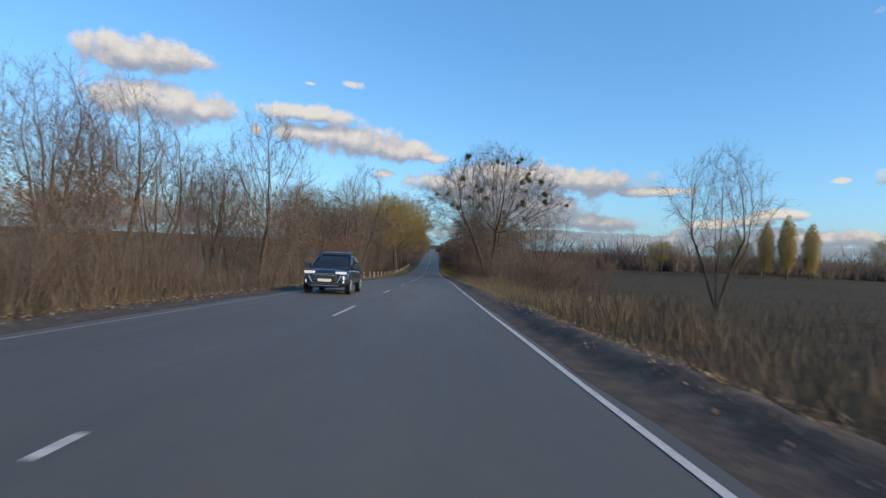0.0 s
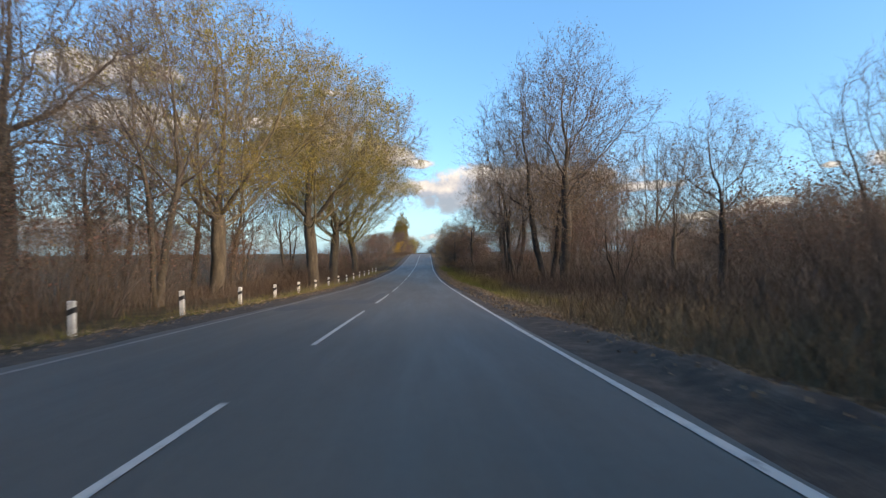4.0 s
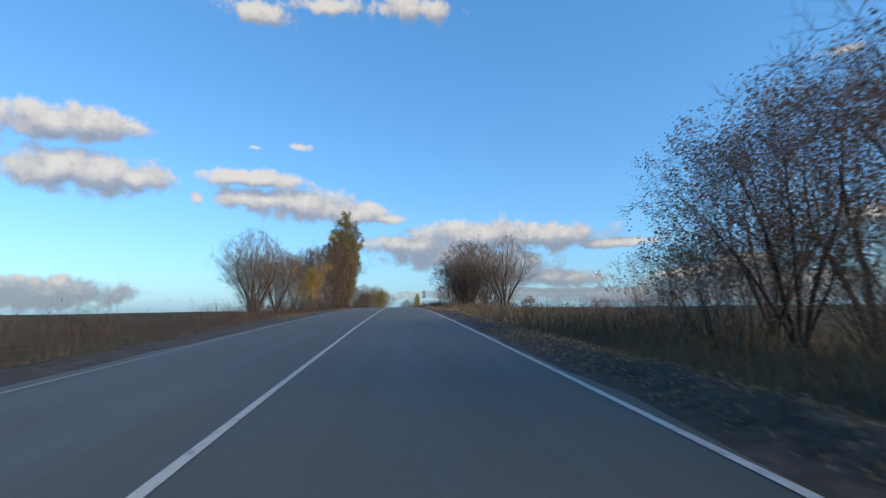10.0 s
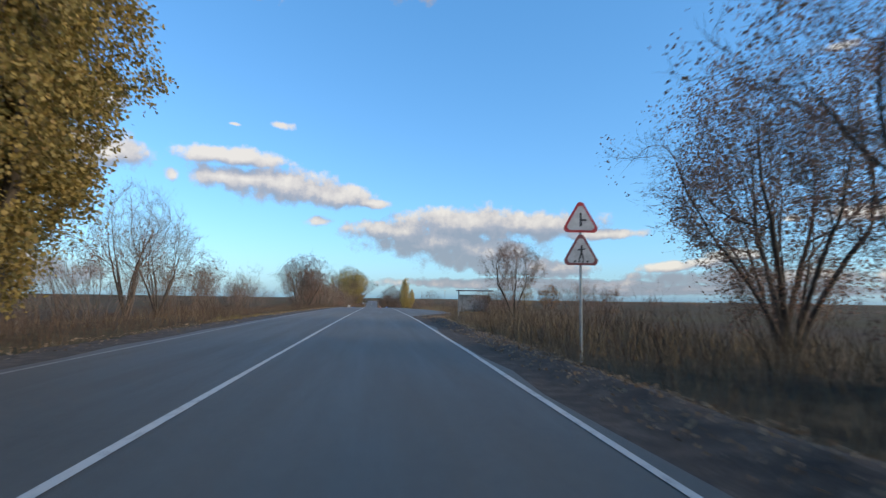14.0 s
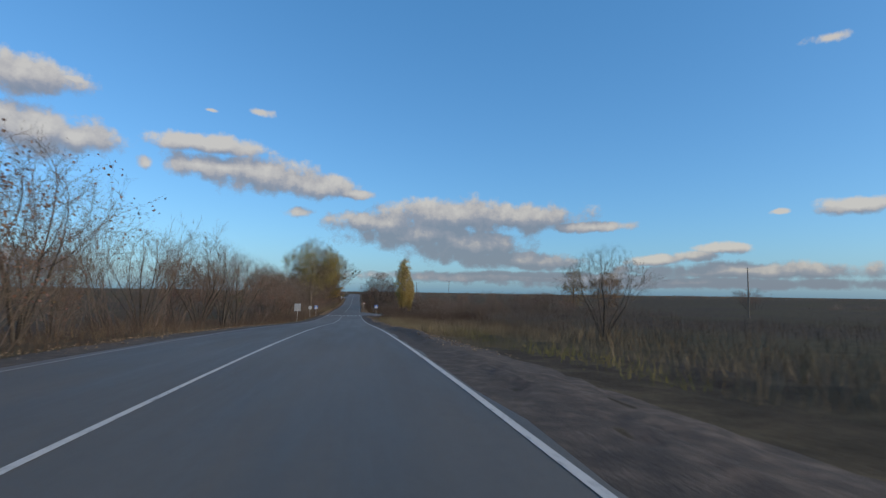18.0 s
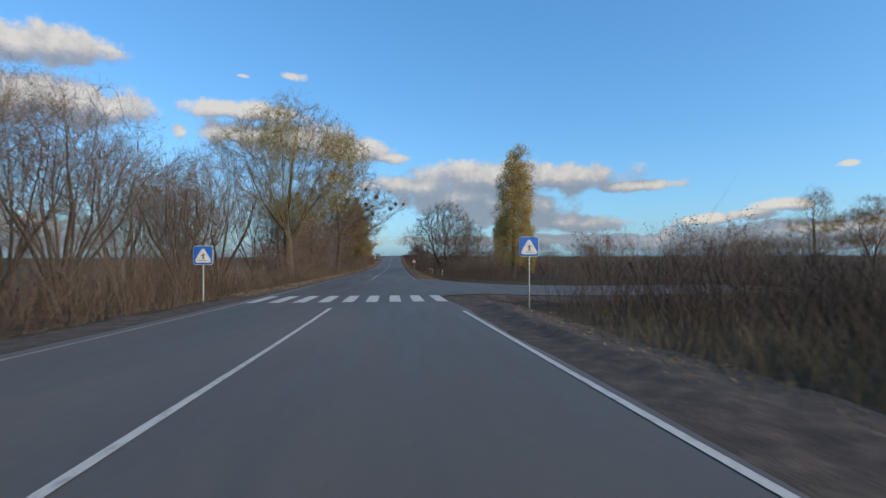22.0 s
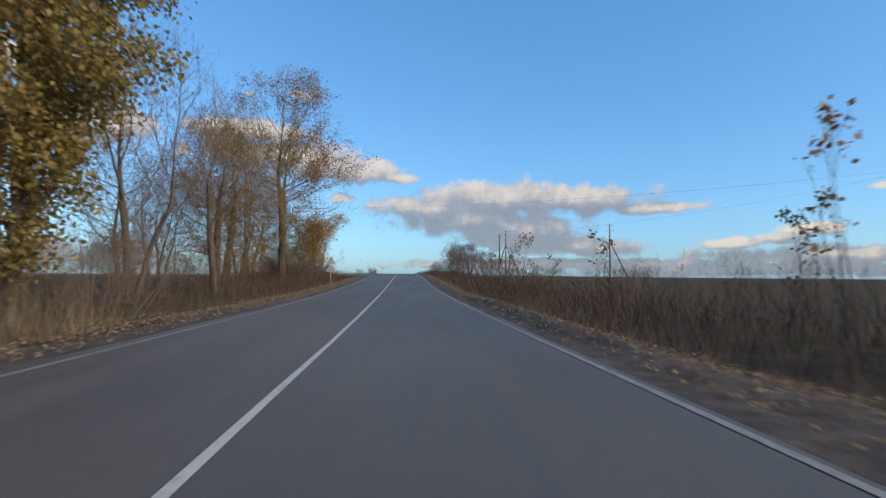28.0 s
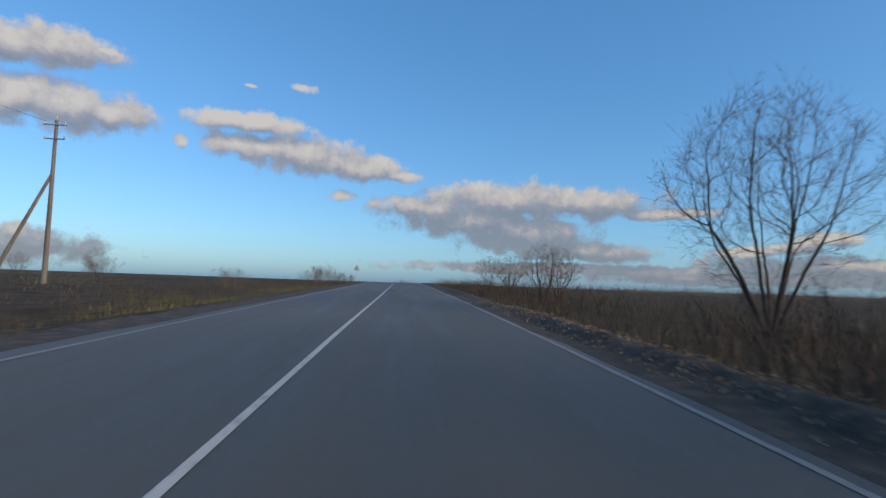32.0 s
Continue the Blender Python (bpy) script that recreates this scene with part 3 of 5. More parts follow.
def crown_tree(name, label, seed, h, wood, twig, stems=1, z0=0.25, hw=0.35, prof="oval", count=900, to=0.5, spread=0.3, lift=0.12, wig=0.22, stride=0.024, trunk=0.016, twigs=2, sub=2, tw=0.055, rise=0.25,
               leaves=0, leaf=None, size=0.1, scatter=0.2, leaf_low=0.0, balls=0, lobes=0.14, fat=1.0, clump=0.0, bole=0.24):
    """A tree whose limbs fill a crown of the given outline, with twigs of two orders and leaves."""
    rng = np.random.default_rng(seed)
    P, par, W = branches(rng, h, stems, z0, hw, prof, count, to, spread, lift, wig, stride, lobes)
    n = len(P)
    tip = 0.0052 * (h / 10) ** 0.75 * fat
    load = np.zeros(n)
    for i in range(n - 1, -1, -1):
        load[i] = max(load[i], 1.0)
        if par[i] >= 0:
            load[par[i]] += load[i]
    root = trunk * h / math.sqrt(stems)
    r = tip * (load ** (math.log(root / tip) / math.log(load.max())))
    main = np.full(n, -1)
    for i in range(n):
        p = par[i]
        if p >= 0 and (main[p] < 0 or load[i] > load[main[p]]):
            main[p] = i
    foot = np.flatnonzero(par < 0)
    r[foot] *= 1.35
    idx = np.flatnonzero(par >= 0)
    thick = r[idx] > max(root * bole, tip * 2.2)
    th = thing(name, label, "tree" if h > 3.5 else "bush")
    v, f = limbs(P, par, W, r, main, idx[thick], 7)
    part("trunk", arr_mesh("trunk", v, f, wood, True), None, th)
    v, f = limbs(P, par, W, r, main, idx[~thick], 3)
    fine = [(v, np.concatenate([f[:, [0, 1, 2]], f[:, [0, 2, 3]]]))]
    src = np.flatnonzero((r < root * 0.30) & (par >= 0) & (P[:, 2] > 0.6 * z0 * h))
    st, d, ln = np.repeat(P[src], twigs, 0), np.repeat(W[src], twigs, 0), tw * h
    tips = [P[src]]
    for order, k in enumerate((1, sub)):
        if k == 0:
            break
        if order:
            f_ = rng.uniform(0.25, 0.95, (len(st) * k, 1))
            st, d, ln = np.repeat(st, k, 0) + np.repeat(d * L, k, 0) * f_, np.repeat(d, k, 0), ln * 0.6
        q = np.cross(d, rng.normal(size=d.shape))
        q /= np.linalg.norm(q, axis=1, keepdims=True) + 1e-9
        a = rng.normal(0.62, 0.25, (len(d), 1))
        d = d * np.cos(a) + q * np.sin(a) + np.array([0, 0, rise * rng.uniform(0.3, 1)])
        d /= np.linalg.norm(d, axis=1, keepdims=True)
        L = ln * rng.uniform(0.45, 1.35, (len(d), 1))
        if order:
            e = np.cross(d, rng.normal(size=d.shape))
            e *= tip * 0.9 / (np.linalg.norm(e, axis=1, keepdims=True) + 1e-9)
            fine.append((np.stack([st + e, st - e, st + d * L], 1).reshape(-1, 3), np.arange(3 * len(st)).reshape(-1, 3)))
        else:
            fine.append(points(np.stack([st, st + d * L], 1), np.repeat([[tip * 0.85, 0]], len(st), 0)))
        tips.append(st + d * L)
    part("crown", arr_mesh("crown", *join_arrays(fine), twig, False), None, th)
    if leaves:
        c = np.concatenate(tips[1:])
        c = c[c[:, 2] > leaf_low * h]
        if clump:
            g = np.sin(c[:, 0] * 7 / h * 2 + seed) + np.sin(c[:, 1] * 8 / h * 2) + np.sin(c[:, 2] * 9 / h * 2 + seed)
            c = c[g > clump * rng.normal(0.2, 0.8, len(c))]
        c = c[rng.integers(0, len(c), leaves)] + rng.normal(size=(leaves, 3)) * scatter * h / 10
        part("foliage", arr_mesh("foliage", *leaf_blades(rng, c, size), leaf), None, th)
    if balls:
        p2 = P[(P[:, 2] > 0.5 * h) & (r < root * 0.2)]
        for i in rng.permutation(len(p2))[:balls]:
            rr = rng.uniform(0.011, 0.024) * h
            dv = rng.normal(size=(260, 3))
            dv /= np.linalg.norm(dv, axis=1, keepdims=True)
            c = p2[i] + dv * rr * rng.uniform(0.5, 1, (260, 1))
            core = points(np.stack([np.repeat(p2[i][None], 260, 0), c], 1), np.full((260, 2), 0.0006 * h))
            part("mistletoe", arr_mesh("mistletoe", *join_arrays([core, leaf_blades(rng, c, 0.0065 * h, 0.2)]), LEAF_GREEN), None, th, "round green-brown mistletoe ball")
    return th, h, 0.0


# ---- ground, road and markings ----
def grid_sheet(name, xs, ys, zf, mat, skew=True):
    X, Y = np.meshgrid(xs, ys)
    if skew:
        X = X + road_x(Y) * np.clip(1.2 - np.abs(X) / 400, 0, 1)
    v = np.stack([X, Y, zf(X, Y)], -1).reshape(-1, 3)
    nx, ny = len(xs), len(ys)
    i = (np.arange(ny - 1)[:, None] * nx + np.arange(nx - 1)[None]).ravel()
    return arr_mesh(name, v, np.stack([i, i + 1, i + nx + 1, i + nx], -1), mat, True)


side = np.concatenate([np.arange(4.0, 12, 0.8), np.arange(12, 30, 2.5), [35, 45, 60, 80, 110, 150, 200, 280, 400, 600, 900, 1400, 2200, 3300, 4600]])
xs = np.concatenate([-side[::-1], [-2, 0, 2], side])
ys = np.concatenate([[-4500, -2500, -1200, -600, -300, -160], np.arange(-100, 1000, 4.0), [1020, 1060, 1120, 1220, 1400, 1700, 2200, 3000, 4000, 5000]])
ground = new("ground", grid_sheet("ground", xs, ys, lambda x, y: ground_z(x, y), GROUND))
tagged(ground, "brown autumn meadow and bare soil reaching the horizon", "ground", kind="structure")

ry = np.arange(-100, 985, 2.0)
RIGHT, LEFT = EDGE_R, EDGE_L                # edge lines from the road's axis


def strip(name, offs, y, mat, lift, camber=0.0, ragged=0.0, seed=3):
    rng = np.random.default_rng(seed)
    O = np.repeat(np.asarray(offs, float)[None], len(y), 0)
    if ragged:
        O[:, 0] += rng.normal(size=len(y)) * ragged
        O[:, -1] += rng.normal(size=len(y)) * ragged
    Y = np.repeat(np.asarray(y)[:, None], O.shape[1], 1)
    v = np.stack([O + road_x(Y), Y, road_z(Y) + lift - camber * np.abs(O)], -1).reshape(-1, 3)
    nx = O.shape[1]
    i = (np.arange(len(y) - 1)[:, None] * nx + np.arange(nx - 1)[None]).ravel()
    return arr_mesh(name, v, np.stack([i, i + 1, i + nx + 1, i + nx], -1), mat, True)


road = tagged(new("road", strip("road", (LEFT - 0.35, -1.7, 0, 1.9, RIGHT + 0.15), ry, ASPHALT, 0.0, ragged=0.06)), "worn grey two-lane asphalt country road", "road", kind="structure")
def verge_z(x, y):
    """Top of the soil shoulder, with the low bank that ploughs have pushed up along the right."""
    off = x - road_x(y)
    r = np.abs(off)
    z = road_z(y) - 0.012
    z = np.where(r > 4.6, np.maximum(ground_z(x, y) + 0.02, z - 0.30 * step(4.6, 7.5, r)), z)
    berm = 0.20 * np.exp(-((r - 5.0 - 0.12 * np.sin(y * 0.5)) / 0.34) ** 2) * (0.6 + 0.4 * np.sin(y * 0.21)) * (off > 0)
    gap = np.maximum(step(364, 372, y) * (1 - step(436, 446, y)), step(541, 548, y) * (1 - step(576, 586, y)))
    berm = berm * (1 - gap)
    return z + step(4.15, 4.7, r) * (berm + wobble(x * 4, y * 3) * 0.3)


def shoulder(name, label, a, b_, y0, y1, sd):
    ob = new(name, strip(name, np.linspace(a, b_, 12), np.arange(y0, y1 + 0.1, 0.7), SOIL, 0.0, 0.0, 0.03, sd))
    v = np.empty(len(ob.data.vertices) * 3, np.float32)
    ob.data.vertices.foreach_get("co", v)
    v = v.reshape(-1, 3)
    off = np.abs(v[:, 0] - road_x(v[:, 1]))
    v[:, 2] = verge_z(v[:, 0], v[:, 1]) + np.random.default_rng(sd).normal(size=len(v)) * 0.022 * step(4.15, 4.7, off)
    for end in (slice(0, 12), slice(-12, None)):
        v[end, 2] -= 0.45 * step(4.5, 5.4, off[end])
    ob.data.vertices.foreach_set("co", v.ravel())
    ob.data.update()
    tagged(ob, label, "shoulder", kind="structure")


for k, (y0, y1) in enumerate(((-100, 373), (432, 549), (575, 980))):
    shoulder("shoulder_right", "dark bare soil shoulder beside the asphalt", RIGHT + 0.08, RIGHT + (2.1 if k != 1 else 2.7), y0, y1, 5 + k)
for k, (y0, y1) in enumerate(((-100, 751), (777, 980))):
    shoulder("shoulder_left", "narrow soil shoulder beside the asphalt", LEFT - 1.5, LEFT - 0.12, y0, y1, 15 + k)


def line_piece(y0, y1, off, width, mat, name, label, group):
    y = np.arange(y0, y1 + 0.01, max(0.5, min(4.0, (y1 - y0) / 2)))
    ob = new(name, strip(name, (off - width / 2, off + width / 2), y, mat, 0.006, 0.0, 0.008, int(y0 * 7) % 1000))
    return tagged(ob, label, "road marking", group, "structure")

# centre line: short dashes, long dashes, then solid with breaks at the junctions
for i in range(-4, 4):
    line_piece(33.8 + 12 * (i - 3), 37.2 + 12 * (i - 3), 0, 0.09, LINE_WHITE, "centre_dash", "white dash of the centre line", "centre dashes")
for i in range(10):
    line_piece(45.9 + 12 * i, 54.8 + 12 * i, 0, 0.09, LINE_WHITE, "centre_dash", "long white dash of the centre line", "centre dashes")
line_piece(167, 545.4, 0, 0.09, LINE_WHITE, "centre_line", "solid white centre line", "centre lines")
for a, b_ in ((572.3, 765.2), (770.5, 980)):
    line_piece(a, b_, 0, 0.09, LINE_WHITE, "centre_line", "solid white centre line", "centre lines")
line_piece(-100, 303, RIGHT, 0.09, LINE_WHITE, "edge_line_right", "solid white edge line", "edge lines")
for a, b_ in ((305, 311), (313, 317), (319.5, 327), (329, 401), (421.6, 544.5)):
    line_piece(a, b_, RIGHT, 0.09, LINE_WHITE, "edge_line_right", "worn white edge line", "edge lines")
for i in range(7):
    line_piece(402.6 + 2.7 * i, 403.7 + 2.7 * i, RIGHT, 0.15, LINE_WHITE, "edge_dash", "short white dash across the lay-by", "edge dashes")
line_piece(573, 980, RIGHT, 0.09, LINE_WORN, "edge_line_right", "faded edge line along the crumbling asphalt", "edge lines")
line_piece(-100, 757, LEFT, 0.10, LINE_WORN, "edge_line_left", "faded pale edge line", "edge lines")
line_piece(771, 980, LEFT, 0.10, LINE_WORN, "edge_line_left", "faded pale edge line", "edge lines")
for k in range(-6, 3):
    line_piece(545.8, 549.8, 1.95 + 0.84 * k, 0.42, LINE_WHITE, "crossing_stripe", "worn white pedestrian crossing stripe", "crossing stripes")


def flat_poly(name, outline, mat, lift, label):
    bm = bmesh.new()
    vs = [bm.verts.new((x + float(road_x(y)), y, 0)) for x, y in outline]
    f = bm.faces.new(vs)
    bmesh.ops.triangulate(bm, faces=[f])
    bmesh.ops.subdivide_edges(bm, edges=bm.edges[:], cuts=3, use_grid_fill=True)
    bmesh.ops.triangulate(bm, faces=bm.faces[:])
    for v in bm.verts:
        off = abs(v.co.x - float(road_x(v.co.y)))
        w = float(step(5.0, 12.0, off))
        v.co.z = float(road_z(v.co.y)) * (1 - w) + (float(ground_z(v.co.x, v.co.y)) + 0.12) * w + lift
    ob = part(name, bm, mat, None)
    return tagged(ob, label, "road", kind="structure")


rngp = np.random.default_rng(8)


def side_road(name, label, xs, near, far):
    """A branch that leaves the main road: near and far edges (y) at the offsets xs."""
    X, A, B = [], [], []
    for x in np.linspace(0, 1, 46) ** 1.6 * (xs[-1] - xs[0]) + xs[0]:
        o = np.argsort(xs)
        X.append(x)
        A.append(np.interp(x, np.array(xs)[o], np.array(near)[o]))
        B.append(np.interp(x, np.array(xs)[o], np.array(far)[o]))
    t = np.linspace(0, 1, 13)
    Y = np.array(A)[:, None] * (1 - t) + np.array(B)[:, None] * t
    O = np.repeat(np.array(X)[:, None], 13, 1)
    XX = O + road_x(Y)
    w = step(4.5, 11.0, np.abs(O))
    land = ground_z(XX, Y) - wobble(XX, Y) * step(5.0, 9.0, np.abs(O)) + 0.17
    v = np.stack([XX, Y, (road_z(Y) - 0.012) * (1 - w) + land * w], -1).reshape(-1, 3)
    i = (np.arange(45)[:, None] * 13 + np.arange(12)[None]).ravel()
    g = v.reshape(46, 13, 3)
    for col, way in ((0, -1), (12, 1)):
        rows = []
        for out, drop in ((-0.15, 0.02), (0.5, 0.06), (1.2, 0.25), (2.4, 0.75)):
            e = g[:, col].copy()
            e[:, 1] += way * out
            e[:, 2] -= drop
            e[1:-1, 2] += rngp.normal(size=44) * 0.03 * (out > 0)
            rows.append(e)
        j = (np.arange(45)[:, None] + 46 * np.arange(3)[None]).ravel()
        tagged(new("verge", arr_mesh("verge", np.concatenate(rows), np.stack([j, j + 1, j + 47, j + 46], -1), SOIL, True)), "bare soil verge along the branching asphalt", "verge", kind="structure")
    tagged(new(name, arr_mesh(name, v, np.stack([i, i + 1, i + 14, i + 13], -1), ASPHALT, True)), label, "road", kind="structure")


side_road("side_road_right", "grey asphalt side road branching off beyond the crossing", (3.9, 5, 7, 10, 14, 26), (549.5, 550.4, 551.3, 552, 552.4, 553), (584, 576, 570, 566.5, 564, 563))
side_road("lay_by", "widened asphalt lay-by beside the road", (3.9, 5, 6.5, 8, 9.2), (370, 374, 379, 385, 392), (434, 430, 424, 418, 410))
side_road("side_road_left", "worn asphalt side road meeting the main road", (-3.4, -4.5, -6, -9, -14, -60), (751, 755, 757, 758, 758.5, 759), (777, 773.5, 771.5, 770, 769.4, 770))
rngp = np.random.default_rng(8)
for x, y, sx, sy in ((1.1, 318, .5, .3), (3.0, 319, .5, .3), (1.2, 325, .6, .35), (2.9, 326.5, .6, .35), (2.6, 329.5, .4, .25), (-1.5, 119, 1.4, 2.2), (-0.35, 123, .22, 5.0), (-2.4, 116.5, .8, 2.4), (2.2, 339.5, .3, .5), (-0.25, 136.5, .2, 2.5)):
    a = np.linspace(0, 6.283, 15)[:-1]
    rr = rngp.uniform(0.75, 1.15, 14)
    flat_poly("tar_patch", [(x + sx * r * math.cos(t), y + sy * r * math.sin(t)) for t, r in zip(a, rr)], PATCH, 0.004, "dark tar patch in the worn asphalt")


# ---- cloud layer, far behind everything ----
def cloud_sheet():
    R, cx, cy = 3900.0, 0.0, 380.0
    az, el = np.linspace(-1.25, 1.25, 61), np.linspace(0.0, 0.62, 16)
    A, E = np.meshgrid(az, el)
    v = np.stack([cx + R * np.sin(A), cy + R * np.cos(A), R * np.tan(E) - 20], -1).reshape(-1, 3)
    i = (np.arange(15)[:, None] * 61 + np.arange(60)[None]).ravel()
    f = np.stack([i, i + 1, i + 62, i + 61], -1)
    grp = bpy.data.node_groups.new("cloud_field", "ShaderNodeTree")
    grp.interface.new_socket("Vector", in_out="INPUT", socket_type="NodeSocketVector")
    grp.interface.new_socket("Mask", in_out="OUTPUT", socket_type="NodeSocketFloat")
    gi, go = grp.nodes.new("NodeGroupInput"), grp.nodes.new("NodeGroupOutput")
    n1 = grp.nodes.new("ShaderNodeTexNoise")
    n1.inputs["Scale"].default_value, n1.inputs["Detail"].default_value, n1.inputs["Roughness"].default_value = 27, 7, 0.58
    grp.links.new(gi.outputs[0], n1.inputs["Vector"])
    n2 = grp.nodes.new("ShaderNodeTexNoise")
    n2.inputs["Scale"].default_value, n2.inputs["Detail"].default_value = 7, 3
    grp.links.new(gi.outputs[0], n2.inputs["Vector"])
    wv = grp.nodes.new("ShaderNodeVectorMath")
    wv.operation = "MULTIPLY_ADD"
    grp.links.new(n2.outputs["Color"], wv.inputs[0])
    wv.inputs[1].default_value = (0.035, 0.016, 0)
    grp.links.new(gi.outputs[0], wv.inputs[2])
    tot = None
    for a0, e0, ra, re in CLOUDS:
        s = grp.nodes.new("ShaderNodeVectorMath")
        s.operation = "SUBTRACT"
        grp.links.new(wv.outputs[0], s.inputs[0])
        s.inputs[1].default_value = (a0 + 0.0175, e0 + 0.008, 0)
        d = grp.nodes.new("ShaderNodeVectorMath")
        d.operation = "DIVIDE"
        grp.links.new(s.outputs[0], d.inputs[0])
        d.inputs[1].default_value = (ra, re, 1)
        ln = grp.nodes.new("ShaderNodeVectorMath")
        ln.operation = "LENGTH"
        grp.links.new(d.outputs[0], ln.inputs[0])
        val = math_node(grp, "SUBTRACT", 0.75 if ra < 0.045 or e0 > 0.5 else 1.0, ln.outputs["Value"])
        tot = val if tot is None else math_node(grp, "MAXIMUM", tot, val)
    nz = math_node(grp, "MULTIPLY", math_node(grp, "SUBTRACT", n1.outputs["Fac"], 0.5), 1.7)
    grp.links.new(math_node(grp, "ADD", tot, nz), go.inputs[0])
    m, nt, b = nodes_of("cloud")
    nt.nodes.remove(b)
    uv = nt.nodes.new("ShaderNodeUVMap")
    uv.uv_map = "sky"

    def field(off):
        g = nt.nodes.new("ShaderNodeGroup")
        g.node_tree = grp
        vm = nt.nodes.new("ShaderNodeVectorMath")
        vm.operation = "ADD"
        nt.links.new(uv.outputs[0], vm.inputs[0])
        vm.inputs[1].default_value = off
        nt.links.new(vm.outputs[0], g.inputs[0])
        return g.outputs[0]

    k0, k1 = field((0, 0, 0)), field((-0.006, 0.020, 0))
    al = nt.nodes.new("ShaderNodeMapRange")
    al.interpolation_type = "SMOOTHSTEP"
    for sock, val in zip(("From Min", "From Max"), (-0.04, 0.46)):
        al.inputs[sock].default_value = val
    nt.links.new(k0, al.inputs["Value"])
    # sunlit upper edges and shaded undersides are painted into the clouds' emission colour
    lit = math_node(nt, "ADD", math_node(nt, "MULTIPLY", math_node(nt, "SUBTRACT", k0, k1), 0.55), 0.50)
    sep = nt.nodes.new("ShaderNodeSeparateXYZ")
    nt.links.new(uv.outputs[0], sep.inputs[0])
    # banks near the horizon are coloured greyer
    low = math_node(nt, "MINIMUM", math_node(nt, "MULTIPLY", math_node(nt, "SUBTRACT", sep.outputs[1], 0.185), 3.2), 0.0)
    lit = math_node(nt, "ADD", lit, low, True)
    col = ramp(nt, lit, (0.15, (0.34, 0.38, 0.47)), (0.42, (0.47, 0.47, 0.54)), (0.62, (0.76, 0.69, 0.66)), (0.88, (1.0, 0.91, 0.82)))
    em = nt.nodes.new("ShaderNodeEmission")
    em.inputs["Strength"].default_value = CLOUD_GLOW
    nt.links.new(col, em.inputs["Color"])
    tr = nt.nodes.new("ShaderNodeBsdfTransparent")
    mx = nt.nodes.new("ShaderNodeMixShader")
    nt.links.new(math_node(nt, "MULTIPLY", al.outputs[0], 0.88), mx.inputs[0])
    nt.links.new(tr.outputs[0], mx.inputs[1])
    nt.links.new(em.outputs[0], mx.inputs[2])
    nt.links.new(mx.outputs[0], nt.nodes["Material Output"].inputs["Surface"])
    me = arr_mesh("backdrop_clouds", v, f, m, True)
    ul = me.uv_layers.new(name="sky")
    AE = np.stack([A, E], -1).reshape(-1, 2)
    ul.data.foreach_set("uv", AE[f.ravel()].astype(np.float32).ravel())
    tagged(new("backdrop_clouds", me), "broken white and grey evening clouds in a blue sky", "clouds", kind="structure")


CLOUD_GLOW = 0.66
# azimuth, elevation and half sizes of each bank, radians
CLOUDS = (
    (-0.525, 0.310, 0.089, 0.033), (-0.464, 0.317, 0.033, 0.009), (-0.580, 0.303, 0.083, 0.034), (-0.509, 0.232, 0.118, 0.044), (-0.447, 0.234, 0.083, 0.026), (-0.572, 0.232, 0.083, 0.042),
    (-0.269, 0.303, 0.019, 0.005), (-0.185, 0.312, 0.035, 0.011), (-0.263, 0.248, 0.106, 0.020), (-0.355, 0.206, 0.021, 0.017), (-0.244, 0.209, 0.100, 0.026), (-0.170, 0.203, 0.118, 0.036),
    (-0.073, 0.191, 0.089, 0.029), (-0.013, 0.181, 0.047, 0.012), (-0.112, 0.144, 0.041, 0.017), (0.049, 0.130, 0.130, 0.026), (0.174, 0.142, 0.200, 0.040), (0.277, 0.145, 0.150, 0.030),
    (0.112, 0.112, 0.160, 0.036), (0.195, 0.092, 0.140, 0.040), (0.278, 0.066, 0.130, 0.022), (0.416, 0.125, 0.100, 0.011), (0.527, 0.067, 0.050, 0.012), (0.583, 0.071, 0.045, 0.011),
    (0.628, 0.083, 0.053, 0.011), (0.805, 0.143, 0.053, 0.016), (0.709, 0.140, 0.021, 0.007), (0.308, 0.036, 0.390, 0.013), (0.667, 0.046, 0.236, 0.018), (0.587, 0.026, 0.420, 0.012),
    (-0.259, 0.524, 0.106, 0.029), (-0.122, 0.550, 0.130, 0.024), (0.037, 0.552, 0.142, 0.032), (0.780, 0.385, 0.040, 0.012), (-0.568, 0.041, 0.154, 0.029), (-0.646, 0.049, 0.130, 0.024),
)
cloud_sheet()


# ---- trees and shrubs ----
KINDS = {}


def kind(key, *protos):
    KINDS[key] = [list(p) + [None] for p in protos]


def plant(key, x, y, h, var=None, rot=None, sink=0.05, squash=1.0, label="", z=None):
    """Stand a tree of that kind at a place: the first one is the model, the others are copies."""
    ps = KINDS[key]
    p = ps[PLANT.integers(0, len(ps)) if var is None else var % len(ps)]
    rz = PLANT.uniform(0, 360) if rot is None else rot - p[2]
    s = h / p[1]
    zz = float(ground_z(x, y)) - sink if z is None else z
    m = pose(x, y, zz, PLANT.normal() * 1.2, PLANT.normal() * 1.2, rz) @ Matrix.Diagonal((s * squash, s * squash, s, 1))
    if p[3] is None:
        p[0].matrix_basis = m
        p[3] = (s * squash, s)
        ob = p[0]
    else:
        a, b_ = p[3]
        ob = copy_thing(p[0], m @ Matrix.Diagonal((1 / a, 1 / a, 1 / b_, 1)))
    if label:
        tagged(ob, label)
    return ob


